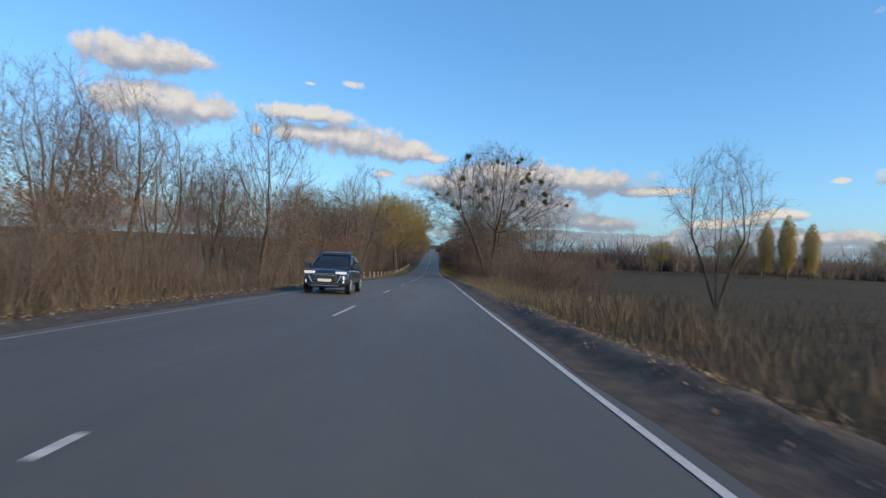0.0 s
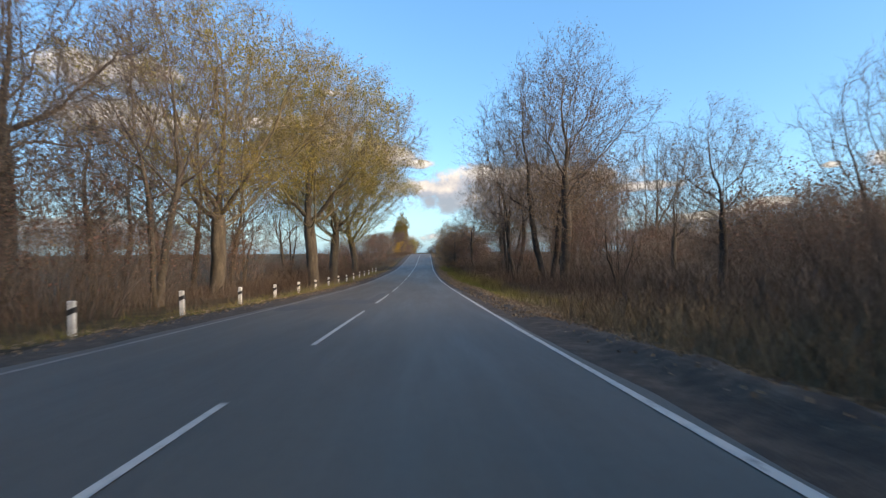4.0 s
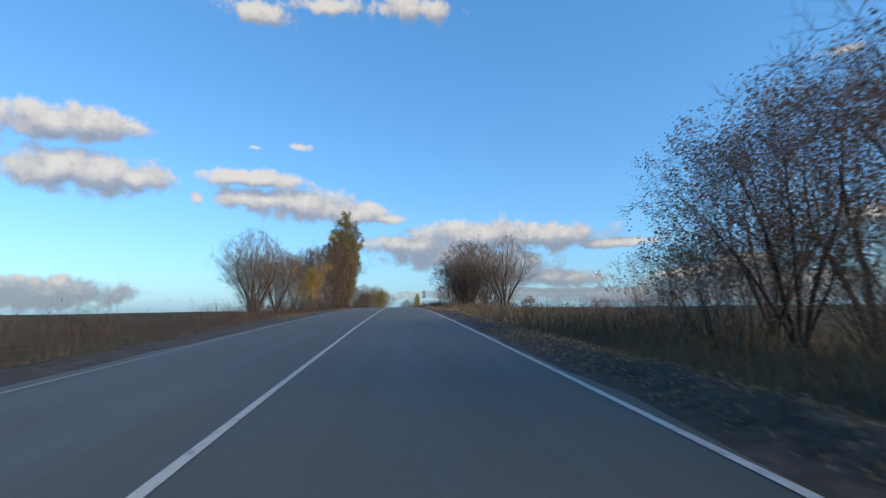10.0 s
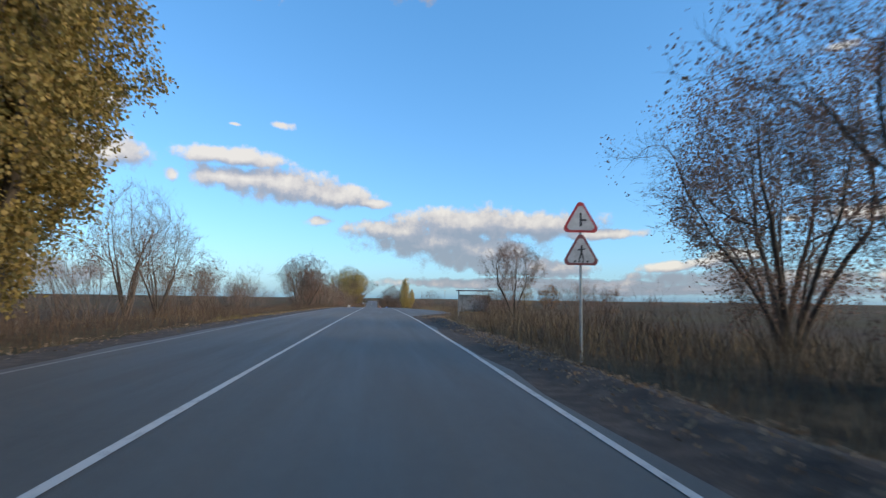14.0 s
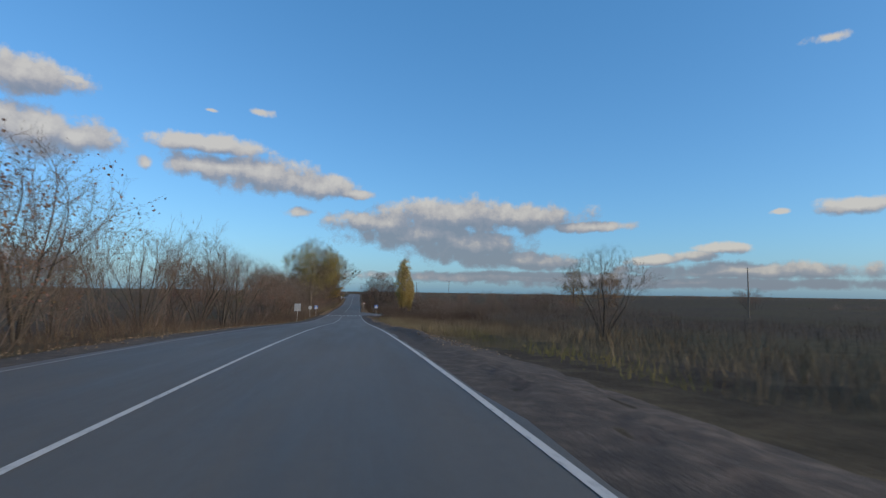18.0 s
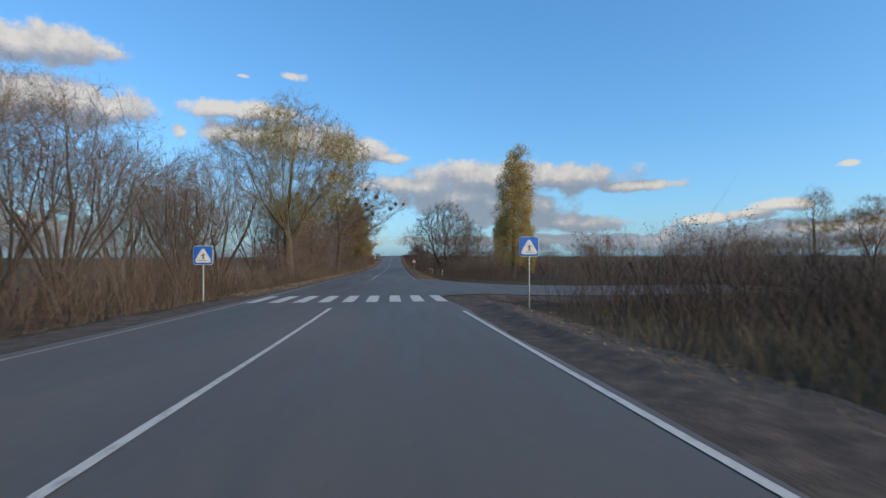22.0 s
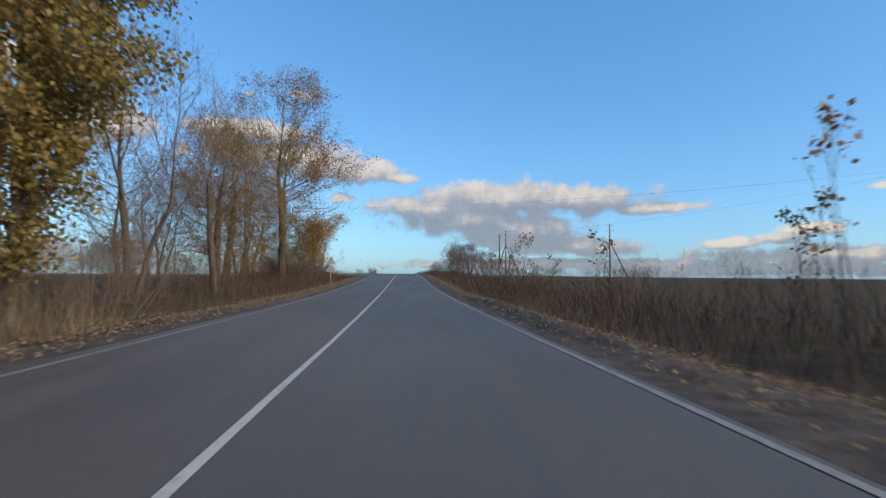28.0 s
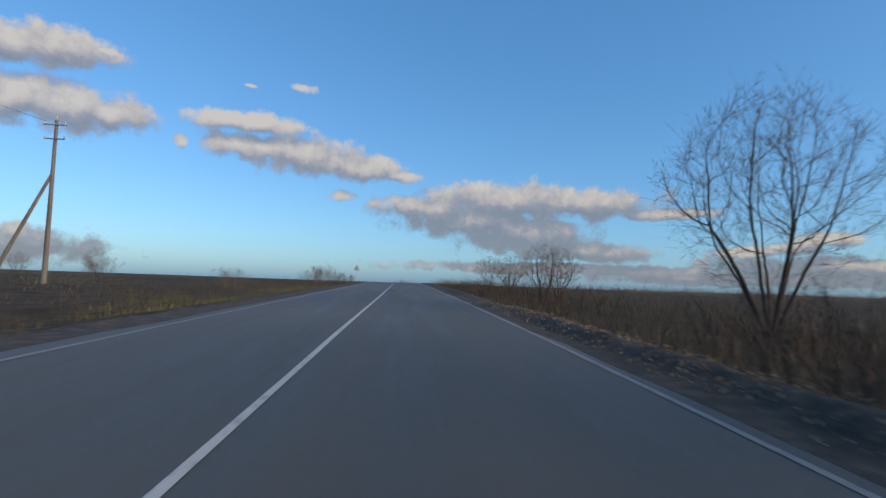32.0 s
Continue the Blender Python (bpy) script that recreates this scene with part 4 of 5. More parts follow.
PLANT = np.random.default_rng(21)
FAN = ((13, 32, 12, 0.48, 0.05, 0.12, 5), (9, 36, 14, 0.46, 0.04, 0.12, 3), (6, 38, 14, 0.52, 0.02, 0.1, 2))
kind("ash", *[crown_tree("bare_tree", "leafless grey-brown roadside tree with upright limbs", 100 + i, 12, BARK, TWIG, stems=1 + (i + 1) % 3, z0=0.20, hw=0.29, prof="vase", count=1100, to=0.40, spread=0.5, lift=0.16, wig=0.12, trunk=0.018, twigs=2, sub=2, tw=0.075, rise=0.4, fat=1.2) for i in range(4)])
kind("mistletoe", crown_tree("mistletoe_tree", "leafless dome-crowned tree hung with mistletoe balls", 130, 23, BARK, TWIG, stems=4, z0=0.13, hw=0.52, prof="vase", count=3400, to=0.38, spread=0.9, lift=0.06, wig=0.12, trunk=0.030, stride=0.018, balls=34, twigs=3, sub=3, tw=0.05, lobes=0.06, fat=1.15),
     crown_tree("mistletoe_tree", "tall leafless spreading tree hung with mistletoe balls", 133, 21, BARK, TWIG, stems=2, z0=0.20, hw=0.52, prof="vase", count=2400, to=0.34, spread=0.9, lift=0.08, wig=0.14, trunk=0.028, stride=0.019, balls=36, twigs=3, sub=3, tw=0.05, lobes=0.10, fat=1.15))
kind("maple", *[crown_tree("yellowing_tree", "large spreading roadside tree with thin yellow-green autumn leaves", 150 + i, 21, BARK, TWIG_OLIVE, stems=1, z0=0.24, hw=0.49, prof="goblet", count=1900, to=0.3, lift=0.12, wig=0.13, trunk=0.025, stride=0.019, twigs=3, sub=2, tw=0.05, rise=0.1, leaves=46000, leaf=LEAF_YELLOW, size=0.105, scatter=0.10, lobes=0.08, clump=0.5, fat=1.35) for i in range(3)])
kind("dark", *[crown_tree("dark_bare_tree", "tall dark tree with crooked limbs and scattered leaves", 170 + i, 17, BARK_DARK, TWIG_DARK, stems=1 + i % 3, z0=0.22, hw=0.33, prof="vase", count=1200, to=0.42, spread=0.9, lift=0.10, wig=0.18, trunk=0.021, twigs=2, sub=3, tw=0.06, rise=0.25, fat=1.15, leaves=11000, leaf=LEAF_TAN, size=0.085, scatter=0.12, clump=0.6) for i in range(3)])
kind("apple", crown_tree("dark_round_tree", "leafless dark round-crowned tree with dense twisting branches", 180, 13, BARK_DARK, TWIG_DARK, stems=3, z0=0.10, hw=0.56, prof="dome", count=2800, to=0.26, spread=0.5, lift=0.02, wig=0.18, trunk=0.036, stride=0.019, twigs=3, sub=3, tw=0.055, lobes=0.06, fat=1.35))
kind("poplar", *[crown_tree("lombardy_poplar", "tall narrow poplar with olive-yellow autumn leaves", 190 + i, 18, BARK, TWIG_OLIVE, stems=3 + i, z0=0.04, hw=0.165, prof="column", count=1500, to=0.72, spread=0.7, lift=0.45, wig=0.12, trunk=0.018, twigs=3, tw=0.035, rise=0.7, leaves=62000, leaf=LEAF_OLIVE, size=0.145, scatter=0.12, leaf_low=0.03, lobes=0.3) for i in range(2)])
kind("spindle", *[crown_tree("narrow_poplar", "slim spindle-shaped poplar thick with olive-ochre autumn leaves", 200 + i, 16, BARK, TWIG_OLIVE, stems=1, z0=0.08, hw=0.12, prof="oval", count=1300, to=0.85, lift=0.45, wig=0.12, trunk=0.018, twigs=2, tw=0.04, rise=0.7, leaves=60000, leaf=LEAF_POPLAR, size=0.105, scatter=0.15, leaf_low=0.08, lobes=0.06, bole=0.5) for i in range(2)])
kind("fan", *[crown_tree("bare_shrub_tree", "leafless many-stemmed roadside shrub tree", 210 + i, 8, BARK_DARK, TWIG, stems=6 + i, z0=0.10, hw=0.50, prof="fan", count=1000, to=0.42, spread=0.5, lift=0.16, wig=0.11, trunk=0.026, stride=0.026, twigs=2, sub=2, tw=0.085, rise=0.4, fat=1.2) for i in range(3)])
kind("leafy", *[crown_tree("thin_leaved_tree", "many-stemmed roadside tree with withered leaves", 230 + i, 8, BARK_DARK, TWIG_DARK, stems=5 + i, z0=0.10, hw=0.48, prof="fan", count=900, to=0.40, spread=0.5, lift=0.12, wig=0.13, trunk=0.026, stride=0.026, twigs=2, sub=2, tw=0.075, rise=0.3, fat=1.2, leaves=12000, leaf=LEAF_DULL, size=0.072, scatter=0.14, clump=0.5) for i in range(3)])
kind("oak", *[crown_tree("brown_leaved_tree", "roadside tree thick with dry brown leaves", 251 + i, 9, BARK_DARK, TWIG_DARK, stems=1 + 2 * i, z0=0.08, hw=0.44, prof="oval", count=1200, to=0.40, lift=0.05, wig=0.18, trunk=0.022, twigs=3, sub=2, tw=0.065, leaves=30000, leaf=LEAF_BROWN, size=0.08, scatter=0.16, clump=0.4) for i in range(2)])
kind("vase", *[crown_tree("ochre_leaved_tree", "tall forking roadside tree with ochre-brown autumn leaves", 255 + i, 18, BARK, TWIG_OLIVE, stems=2 - i, z0=0.05, hw=0.29, prof="oval", count=1300, to=0.50, spread=0.5, lift=0.18, wig=0.13, trunk=0.024, twigs=2, sub=2, tw=0.055, rise=0.35, leaves=42000 - 20000 * i, leaf=LEAF_OCHRE, size=0.11, scatter=0.12, lobes=0.16, clump=0.5) for i in range(2)])
kind("gold", tree("golden_bush", "bushy young tree with golden autumn leaves", 261, 6, 6, FAN, BARK, TWIG_OLIVE, trunk=0.010, spread=0.5, lean=0.22, leaves=13000, leaf=LEAF_GOLD, size=0.085, mid_leaf=0.3))
kind("bush", *[tree("bare_bush", "dense leafless brown roadside bush", 270 + i, 3, 30, ((9, 32, 14, 0.5, 0.05, 0.10, 3), (7, 36, 16, 0.5, 0.03, 0.10, 2)), TWIG_DARK, TWIG, trunk=0.005, spread=1.2, lean=0.45, leaves=1600 * i, leaf=LEAF_DULL, size=0.055) for i in range(3)])
kind("sapling", *[tree("young_sapling", "thin sapling with a few drooping leaves", 290 + i, 3.4, 3, ((6, 36, 12, 0.32, 0.08, 0.2, 4), (2, 36, 14, 0.5, 0.02, 0.15, 2)), TWIG_DARK, TWIG_DARK, trunk=0.006, spread=0.25, lean=0.1, leaves=130, leaf=LEAF_GREEN if i else LEAF_BROWN, size=0.11, mid_leaf=0.2) for i in range(2)])

# single trees: kind, x, y, height, variant
for k, x, y, h, v in (
    ("sapling", 11.5, 46, 1.7, 1), ("sapling", 16, 49, 1.9, 1), ("spindle", 112, 174, 18, 0), ("spindle", 118, 172, 20, 1), ("spindle", 125, 171, 18, 0), ("maple", 104, 178, 14, 1), ("maple", 150, 168, 15, 0), ("maple", 84, 190, 12, 0), ("ash", -10.5, 37, 12.5, 0), ("ash", -8.7, 78, 16.5, 1), ("ash", -9.8, 71, 13, 2), ("mistletoe", 12.3, 95, 24, 0), ("fan", 16.8, 71, 10.4, 2),
    ("maple", -8.5, 148.2, 22, 0), ("maple", -9.2, 163, 22, 1), ("maple", -9.6, 186.5, 21, 2), ("maple", -11.5, 132, 19, 1),
    ("dark", 13.3, 145.6, 20, 1), ("dark", 13.9, 142.5, 21, 0), ("dark", 17.7, 198.6, 17, 2), ("dark", 11.4, 199.3, 13.5, 0), ("dark", 14, 167, 20, 1), ("dark", 14.5, 175, 20, 2), ("dark", 15, 187, 18, 0),
    ("oak", 8.4, 209.3, 10.4, 0), ("leafy", 13, 252, 8.5, 0), ("leafy", 12.8, 258, 7.5, 2), ("leafy", 15, 262, 7, 1), ("bush", 11.6, 259, 3.2, 2), ("bush", 12.5, 265, 3, 1), ("oak", 11.5, 247, 8, 0), ("leafy", 7.6, 218.5, 7.2, 0), ("leafy", 12.6, 232, 10, 1), ("leafy", 11.2, 228, 7.5, 0), ("bush", 13, 236, 4.6, 2), ("leafy", 16, 240, 8, 2), ("leafy", 13, 247, 5.5, 2), ("fan", 12.5, 246, 8.5, 0), ("leafy", 14.2, 257, 8, 1),
    ("leafy", -9.5, 239, 8, 0), ("fan", -18.6, 239.4, 12, 1), ("leafy", -10.5, 216, 6.5, 1), ("fan", -12, 226, 6, 2), ("fan", -14, 232, 6.5, 0), ("leafy", -14.5, 207, 7, 2),
    ("fan", -12, 299, 8.2, 0), ("fan", -13.5, 303, 8.5, 1), ("fan", -11.5, 306, 7, 2), ("gold", -8.4, 310, 5.4, 0), ("leafy", -7.6, 325.8, 10, 0), ("leafy", -9.4, 328.5, 9.5, 1), ("bush", -6.6, 320, 4.5, 2),
    ("poplar", -8.1, 354, 19, 1), ("poplar", -9.8, 357, 15, 0), ("fan", -12, 372, 8, 1), ("bush", -12.6, 370, 5.5, 1), ("fan", -11.4, 375, 6.5, 2), ("bush", -13, 385, 4, 1), ("bush", -12, 381, 4.4, 2), ("bush", -10.5, 388, 4.2, 0),
    ("fan", 16.4, 315.4, 9.9, 2), ("fan", 12.1, 327.4, 9, 2), ("fan", 14, 338, 10, 0), ("leafy", 13.4, 330, 11, 1), ("leafy", 15.3, 352.5, 9, 1), ("leafy", 17, 355, 8.6, 2), ("bush", 15.5, 353, 3, 2), ("leafy", 14.3, 381.5, 6.2, 1), ("bush", 13.6, 384, 2.4, 2), ("leafy", 12.6, 345, 8.5, 2),
    ("leafy", -9.4, 436, 9.5, 0), ("leafy", -11.5, 438, 8.5, 1), ("leafy", -10.4, 442, 8, 2), ("fan", -9.4, 453, 7.6, 1), ("fan", -9.6, 465, 6, 2), ("fan", -10, 478, 7.8, 0), ("fan", -9.5, 484, 7.5, 1), ("fan", -9.8, 491, 7.4, 2),
    ("leafy", -11, 517, 6.4, 0), ("leafy", -11.5, 530, 5.6, 1), ("leafy", -11, 534, 5.8, 2), ("mistletoe", -10.8, 640, 22, 1), ("mistletoe", -13.5, 634, 17, 1),
    ("poplar", -13.5, 683, 19, 0), ("poplar", -10.3, 690.5, 20, 1), ("ash", -13.1, 703, 14.5, 0), ("ash", -13.5, 716, 14, 2), ("vase", -11.8, 730.3, 22, 0), ("vase", -14.5, 719, 15, 1), ("vase", -16, 726, 16, 1), ("gold", -9.5, 734, 7, 0),
    ("spindle", 15.6, 590, 15.4, 0), ("spindle", 17.8, 591, 6.2, 1), ("spindle", 21.4, 628.2, 11.4, 2), ("apple", 10.6, 630, 13.3, 0), ("fan", 14.5, 634, 10.5, 1), ("fan", 17, 637, 9, 0), ("bush", 12, 628, 4, 1),
    ("vase", 84, 626, 15.5, 1), ("oak", 99, 629, 13.5, 1), ("bush", 162, 629, 8, 2), ("fan", 14.7, 455, 4.4, 0),
    ("leafy", 11.4, 777, 6.3, 1), ("leafy", 10.4, 776, 5.4, 2), ("fan", 11.2, 792, 7.4, 2), ("fan", 12.8, 765, 4.8, 1), ("fan", 13.5, 745, 4.0, 0), ("leafy", 12.5, 752, 4.2, 0), ("leafy", 12.6, 775, 6.2, 0), ("sapling", 12.4, 732.2, 5.2, 0), ("sapling", 7.7, 711.5, 3.2, 1), ("sapling", 8.6, 684, 4.2, 0), ("bush", -27, 793, 3.6, 2), ("bush", -29.5, 796, 4, 1), ("bush", -25, 799, 3, 2), ("bush", -34, 800, 5, 1), ("bush", -38, 803, 4.5, 2),
):
    plant(k, x, y, h, v)
plant("fan", 18.4, 28, 9.2, 0, squash=0.72)
plant("maple", -10.6, 590, 20.5, 1, squash=0.95)

# rows and thickets: kind choices, x range, y range, heights, count
for ks, x0, x1, y0, y1, h0, h1, n in (
    (("ash",), -21, -13, 14, 66, 8.8, 11.5, 20), (("ash", "ash", "dark"), -22, -11, 66, 142, 10, 16, 26), (("bush",), -18, -9, 8, 142, 3.2, 6.0, 34),
    (("dark", "ash"), -26, -15, 135, 200, 10, 15, 5), (("leafy", "fan"), -22, -14, 205, 250, 4, 6, 4), (("fan", "leafy"), -24, -13, 325, 362, 9, 11.5, 8),
    (("bush", "fan"), -18, -9, 392, 432, 2.5, 5, 6), (("fan", "fan", "leafy"), -16, -10, 525, 545, 5, 7.5, 7), (("sapling",), -15, -10, 500, 524, 4.0, 6.0, 5), (("fan", "ash", "fan"), -20, -11, 545, 583, 8, 11, 16),
    (("ash", "fan", "ash"), -20, -11.5, 594, 634, 8, 11.5, 13), (("bush", "bush", "sapling"), -22, -9.5, 160, 236, 2.6, 4.6, 26), (("leafy", "bush"), -14, -9, 440, 492, 4.5, 7, 10), (("fan", "dark"), -22, -11, 642, 680, 8, 13, 7), (("bush",), -15, -8, 550, 700, 2.2, 4.2, 24), (("bush", "leafy"), -18, -9, 700, 752, 2.5, 4.6, 11), (("ash",), -22, -15, 708, 736, 9, 13, 5),
    (("bush",), 9.5, 24, 62, 116, 3.2, 5.6, 26), (("dark", "ash"), 15, 30, 100, 140, 9, 13, 4), (("bush", "bush", "leafy"), 13, 30, 112, 152, 4.5, 7, 18), (("dark", "ash"), 16, 32, 148, 205, 14, 19, 10), (("bush", "leafy", "bush"), 10.5, 20, 158, 205, 3, 5.5, 13), (("leafy", "bush"), 10.5, 20, 205, 224, 5, 7.5, 6), (("bush", "bush", "leafy"), 11.5, 20, 226, 250, 3, 4.6, 7),
    (("bush",), 10.5, 16, 240, 264, 2.6, 4, 7), (("bush",), 12, 17, 264, 284, 1.2, 1.8, 4), (("fan", "fan", "leafy"), 12.5, 19, 318, 344, 6, 9, 9), (("bush",), 13, 17, 366, 390, 1.8, 3, 3), (("fan", "bush"), 11, 24, 596, 650, 3, 6, 9), (("sapling",), 6.8, 14, 602, 770, 2.4, 4.4, 20), (("bush",), 9, 16, 655, 770, 1.6, 3.0, 14),
    (("sapling", "bush"), 15, 50, 590, 640, 2.0, 3.5, 14), (("bush", "bush", "fan"), 24, 75, 565, 640, 3.5, 6.5, 24), (("bush", "fan"), -60, -26, 780, 860, 2, 4, 6), (("fan",), 8, 14, 800, 850, 2.5, 4, 5), (("bush",), -14, -8, 800, 900, 1.5, 2.5, 6),
):
    for i in range(n):
        yy = y0 + (y1 - y0) * (i + PLANT.uniform(0.1, 0.9)) / n
        plant(ks[i % len(ks)], PLANT.uniform(x0, x1), yy, PLANT.uniform(h0, h1))


# ---- undergrowth, grass and litter ----
def stems(name, label, zones, mat, seed, width, lean=0.25, cat="weeds", sprays=0, share=1.0):
    """Thin tapering stalks over patches: (x0, x1, y0, y1, low, high, count), x from the road's axis."""
    rng = np.random.default_rng(seed)
    vs = []
    for x0, x1, y0, y1, a, b_, n in zones:
        n = int(n * share)
        u = rng.uniform(size=n)
        x, y = x0 + (x1 - x0) * u, rng.uniform(y0, y1, n)
        near = np.abs(x) - min(abs(x0), abs(x1))
        keep = near > 1.5 * (0.5 + 0.5 * np.sin(y * 0.61 + 2 * np.sin(y * 0.23))) * rng.uniform(0, 1, n)
        x, y, n = x[keep], y[keep], int(keep.sum())
        clump = (0.55 + 0.75 * (0.5 + 0.5 * np.sin(y * 0.21 + x * 0.35 + 2 * np.sin(y * 0.071)))) * (0.55 + 0.8 * (0.5 + 0.5 * np.sin(x * 1.9 + 2.2 * np.sin(y * 0.37)) * np.sin(y * 0.83 + 1.4 * np.sin(x * 0.7))) ** 0.8)
        hh = rng.uniform(a, b_, n) * clump * (0.3 + 0.7 * step(4.5, 7.4, np.abs(x)))
        x = x + road_x(y)
        r = np.abs(x - road_x(y))
        base = np.stack([x, y, np.where((r < 6.2) & (r > 4.0), verge_z(x, y), ground_z(x, y)) - 0.03], 1)
        d = np.stack([rng.normal(size=n) * lean, rng.normal(size=n) * lean, np.ones(n)], 1)
        w = (width * rng.uniform(0.6, 1.4, n) * (0.5 + np.minimum(hh, 0.9)))[:, None]
        bend = base + d * hh[:, None] * 0.55
        tip = bend + (d + rng.normal(size=(n, 3)) * [lean, lean, 0]) * hh[:, None] * 0.45
        ang = rng.uniform(0, 6.283, n)
        e = np.stack([np.cos(ang), np.sin(ang), 0 * ang], 1) * w
        vs.append(np.stack([base + e, base - e, bend - e * 0.7, base + e, bend - e * 0.7, bend + e * 0.7, bend + e * 0.7, bend - e * 0.7, tip], 1).reshape(-1, 3))
        for k in range(sprays):
            f = rng.uniform(0.3, 1.0, (n, 1))
            st = np.where(f < 0.55, base + (bend - base) * f / 0.55, bend + (tip - bend) * (f - 0.55) / 0.45)
            a2 = rng.uniform(0, 6.283, n)
            o = np.stack([np.cos(a2), np.sin(a2), rng.uniform(0.5, 1.6, n)], 1) * (hh * rng.uniform(0.12, 0.30, n))[:, None]
            g = np.stack([-np.sin(a2), np.cos(a2), 0 * a2], 1) * w * 0.75
            vs.append(np.stack([st + g, st - g, st + o], 1).reshape(-1, 3))
    v = np.concatenate(vs)
    tagged(new(name, arr_mesh(name, v, np.arange(len(v)).reshape(-1, 3), mat)), label, cat, kind="stuff")


stems("dead_weeds", "tall dead brown weeds and brush beside the road", (
    (-13, -5.2, -12, 66, 0.7, 1.7, 9000), (-14, -7.0, 60, 135, 0.6, 1.5, 10000), (-15, -7.6, 130, 205, 0.9, 1.9, 17000), (-13, -5.0, 200, 300, 0.4, 1.0, 11000), (-13, -5.0, 300, 370, 0.5, 1.3, 9500), (-14, -5.0, 370, 480, 0.5, 1.1, 14600),
    (-14, -5.0, 480, 600, 0.7, 1.5, 19700), (-14, -5.0, 600, 745, 0.6, 1.4, 22000), (6.0, 14, -12, 60, 0.5, 1.2, 9800), (5.4, 16, 60, 115, 0.6, 1.4, 12000), (6.5, 18, 115, 225, 0.8, 1.7, 22000),
    (5.2, 14, 225, 300, 0.35, 0.85, 12500), (5.4, 15, 300, 372, 0.5, 1.3, 11050), (10.0, 18, 372, 470, 0.3, 0.8, 8800), (9.0, 20, 470, 545, 0.35, 0.9, 13000), (7.6, 28, 528, 548.5, 1.0, 1.9, 15000), (5.4, 16, 578, 660, 0.6, 1.4, 18300), (5.3, 13, 640, 790, 0.6, 1.5, 30000), (16, 70, 440, 545, 0.4, 1.0, 14000), (16, 70, 545, 660, 0.9, 2.0, 17000), (-16, -5.0, 715, 753, 1.1, 2.1, 12000), (-12, -5, 775, 860, 0.3, 0.7, 4250), (5.2, 14, 778, 870, 0.5, 1.2, 14000)), WEED, 31, 0.0043, 0.34, sprays=3, share=0.72)
stems("grey_brush", "grey leafless brushwood behind the weeds", (
    (-20, -6, -12, 70, 0.9, 2.3, 15000), (-20, -9, 70, 140, 1.2, 2.6, 6800), (-20, -6.5, 540, 680, 1.2, 3.0, 14200), (9, 24, 60, 115, 1.2, 2.6, 10000), (12, 30, 110, 160, 1.0, 2.4, 12000), (12, 26, 160, 230, 1.5, 3.0, 6800), (22, 70, 585, 650, 1.5, 3.2, 7100), (18, 80, 540, 585, 1.0, 2.4, 9000), (10, 18, 600, 650, 1.2, 2.6, 4250), (-22, -10, 325, 365, 1.5, 3.0, 4250)), WEED_GREY, 32, 0.0055, 0.30, "brush", 4, 0.7)
stems("dry_grass", "dry straw-coloured roadside grass", (
    (5.4, 10.0, -12, 60, 0.35, 0.95, 23800), (-7.4, -4.6, -12, 200, 0.25, 0.7, 14200), (-8.0, -5.0, 585, 690, 0.5, 1.2, 14000), (5.0, 9.5, 50, 120, 0.4, 1.1, 16000), (-6.5, -4.6, 200, 760, 0.12, 0.4, 25500), (5.2, 13.0, 225, 372, 0.4, 1.0, 30000), (8.4, 16, 380, 470, 0.15, 0.75, 17000), (6.8, 13, 460, 545, 0.3, 0.8, 24000), (5.2, 8.5, 450, 545, 0.12, 0.45, 16000),
    (5.0, 8.0, 585, 800, 0.15, 0.5, 15300), (-14, -8, 360, 480, 0.3, 0.7, 6800), (10, 60, -20, 60, 0.2, 0.45, 11900), (12, 60, 390, 545, 0.25, 0.6, 15300), (-5, -60, 775, 840, 0.2, 0.5, 8500), (10, 60, 660, 780, 0.25, 0.6, 10200), (-40, -12, 200, 300, 0.15, 0.4, 6800)), GRASS_DRY, 33, 0.006, 0.36, "grass", share=0.8)
stems("green_grass", "yellowing green grass along the verge", (
    (-8.2, -4.8, 56, 205, 0.10, 0.35, 25500), (4.9, 8.6, 118, 225, 0.3, 0.9, 24000), (7.4, 9.5, 440, 545, 0.12, 0.4, 5500), (-8, -5.2, 370, 400, 0.1, 0.3, 3400), (-7.5, -5.0, 585, 640, 0.1, 0.4, 6800), (-9, -5, 775, 830, 0.1, 0.3, 5100)), GRASS_GREEN, 34, 0.006, 0.35, "grass")


def litter(name, label, zones, mat, size, seed, cat):
    rng = np.random.default_rng(seed)
    c = []
    for x0, x1, y0, y1, n in zones:
        x = x0 + (x1 - x0) * rng.beta(1.6, 1.6, n)
        y = rng.uniform(y0, y1, n)
        x = x + road_x(y)
        r = np.abs(x - road_x(y))
        c.append(np.stack([x, y, np.where(r < 6.2, verge_z(x, y), ground_z(x, y)) + 0.02 + rng.uniform(0, 0.04, n)], 1))
    tagged(new(name, arr_mesh(name, *leaf_blades(rng, np.concatenate(c), size, 0.0), mat)), label, cat, kind="stuff")


litter("fallen_leaves", "fallen brown and tan leaves on the verge", (
    (4.15, 7.0, 110, 262, 60000), (4.4, 7.0, 262, 300, 1500), (4.2, 7.2, 575, 800, 46000), (-5.6, -3.7, 550, 749, 20000), (-9, -4.4, 610, 748, 16000), (-5.8, -4.0, -10, 200, 9000), (4.5, 6.6, -10, 110, 7000), (4.3, 6, 262, 372, 9000), (4.6, 7, 445, 545, 2500), (-6.5, -3.8, 300, 480, 4000)), FALLEN, 0.055, 41, "leaves")


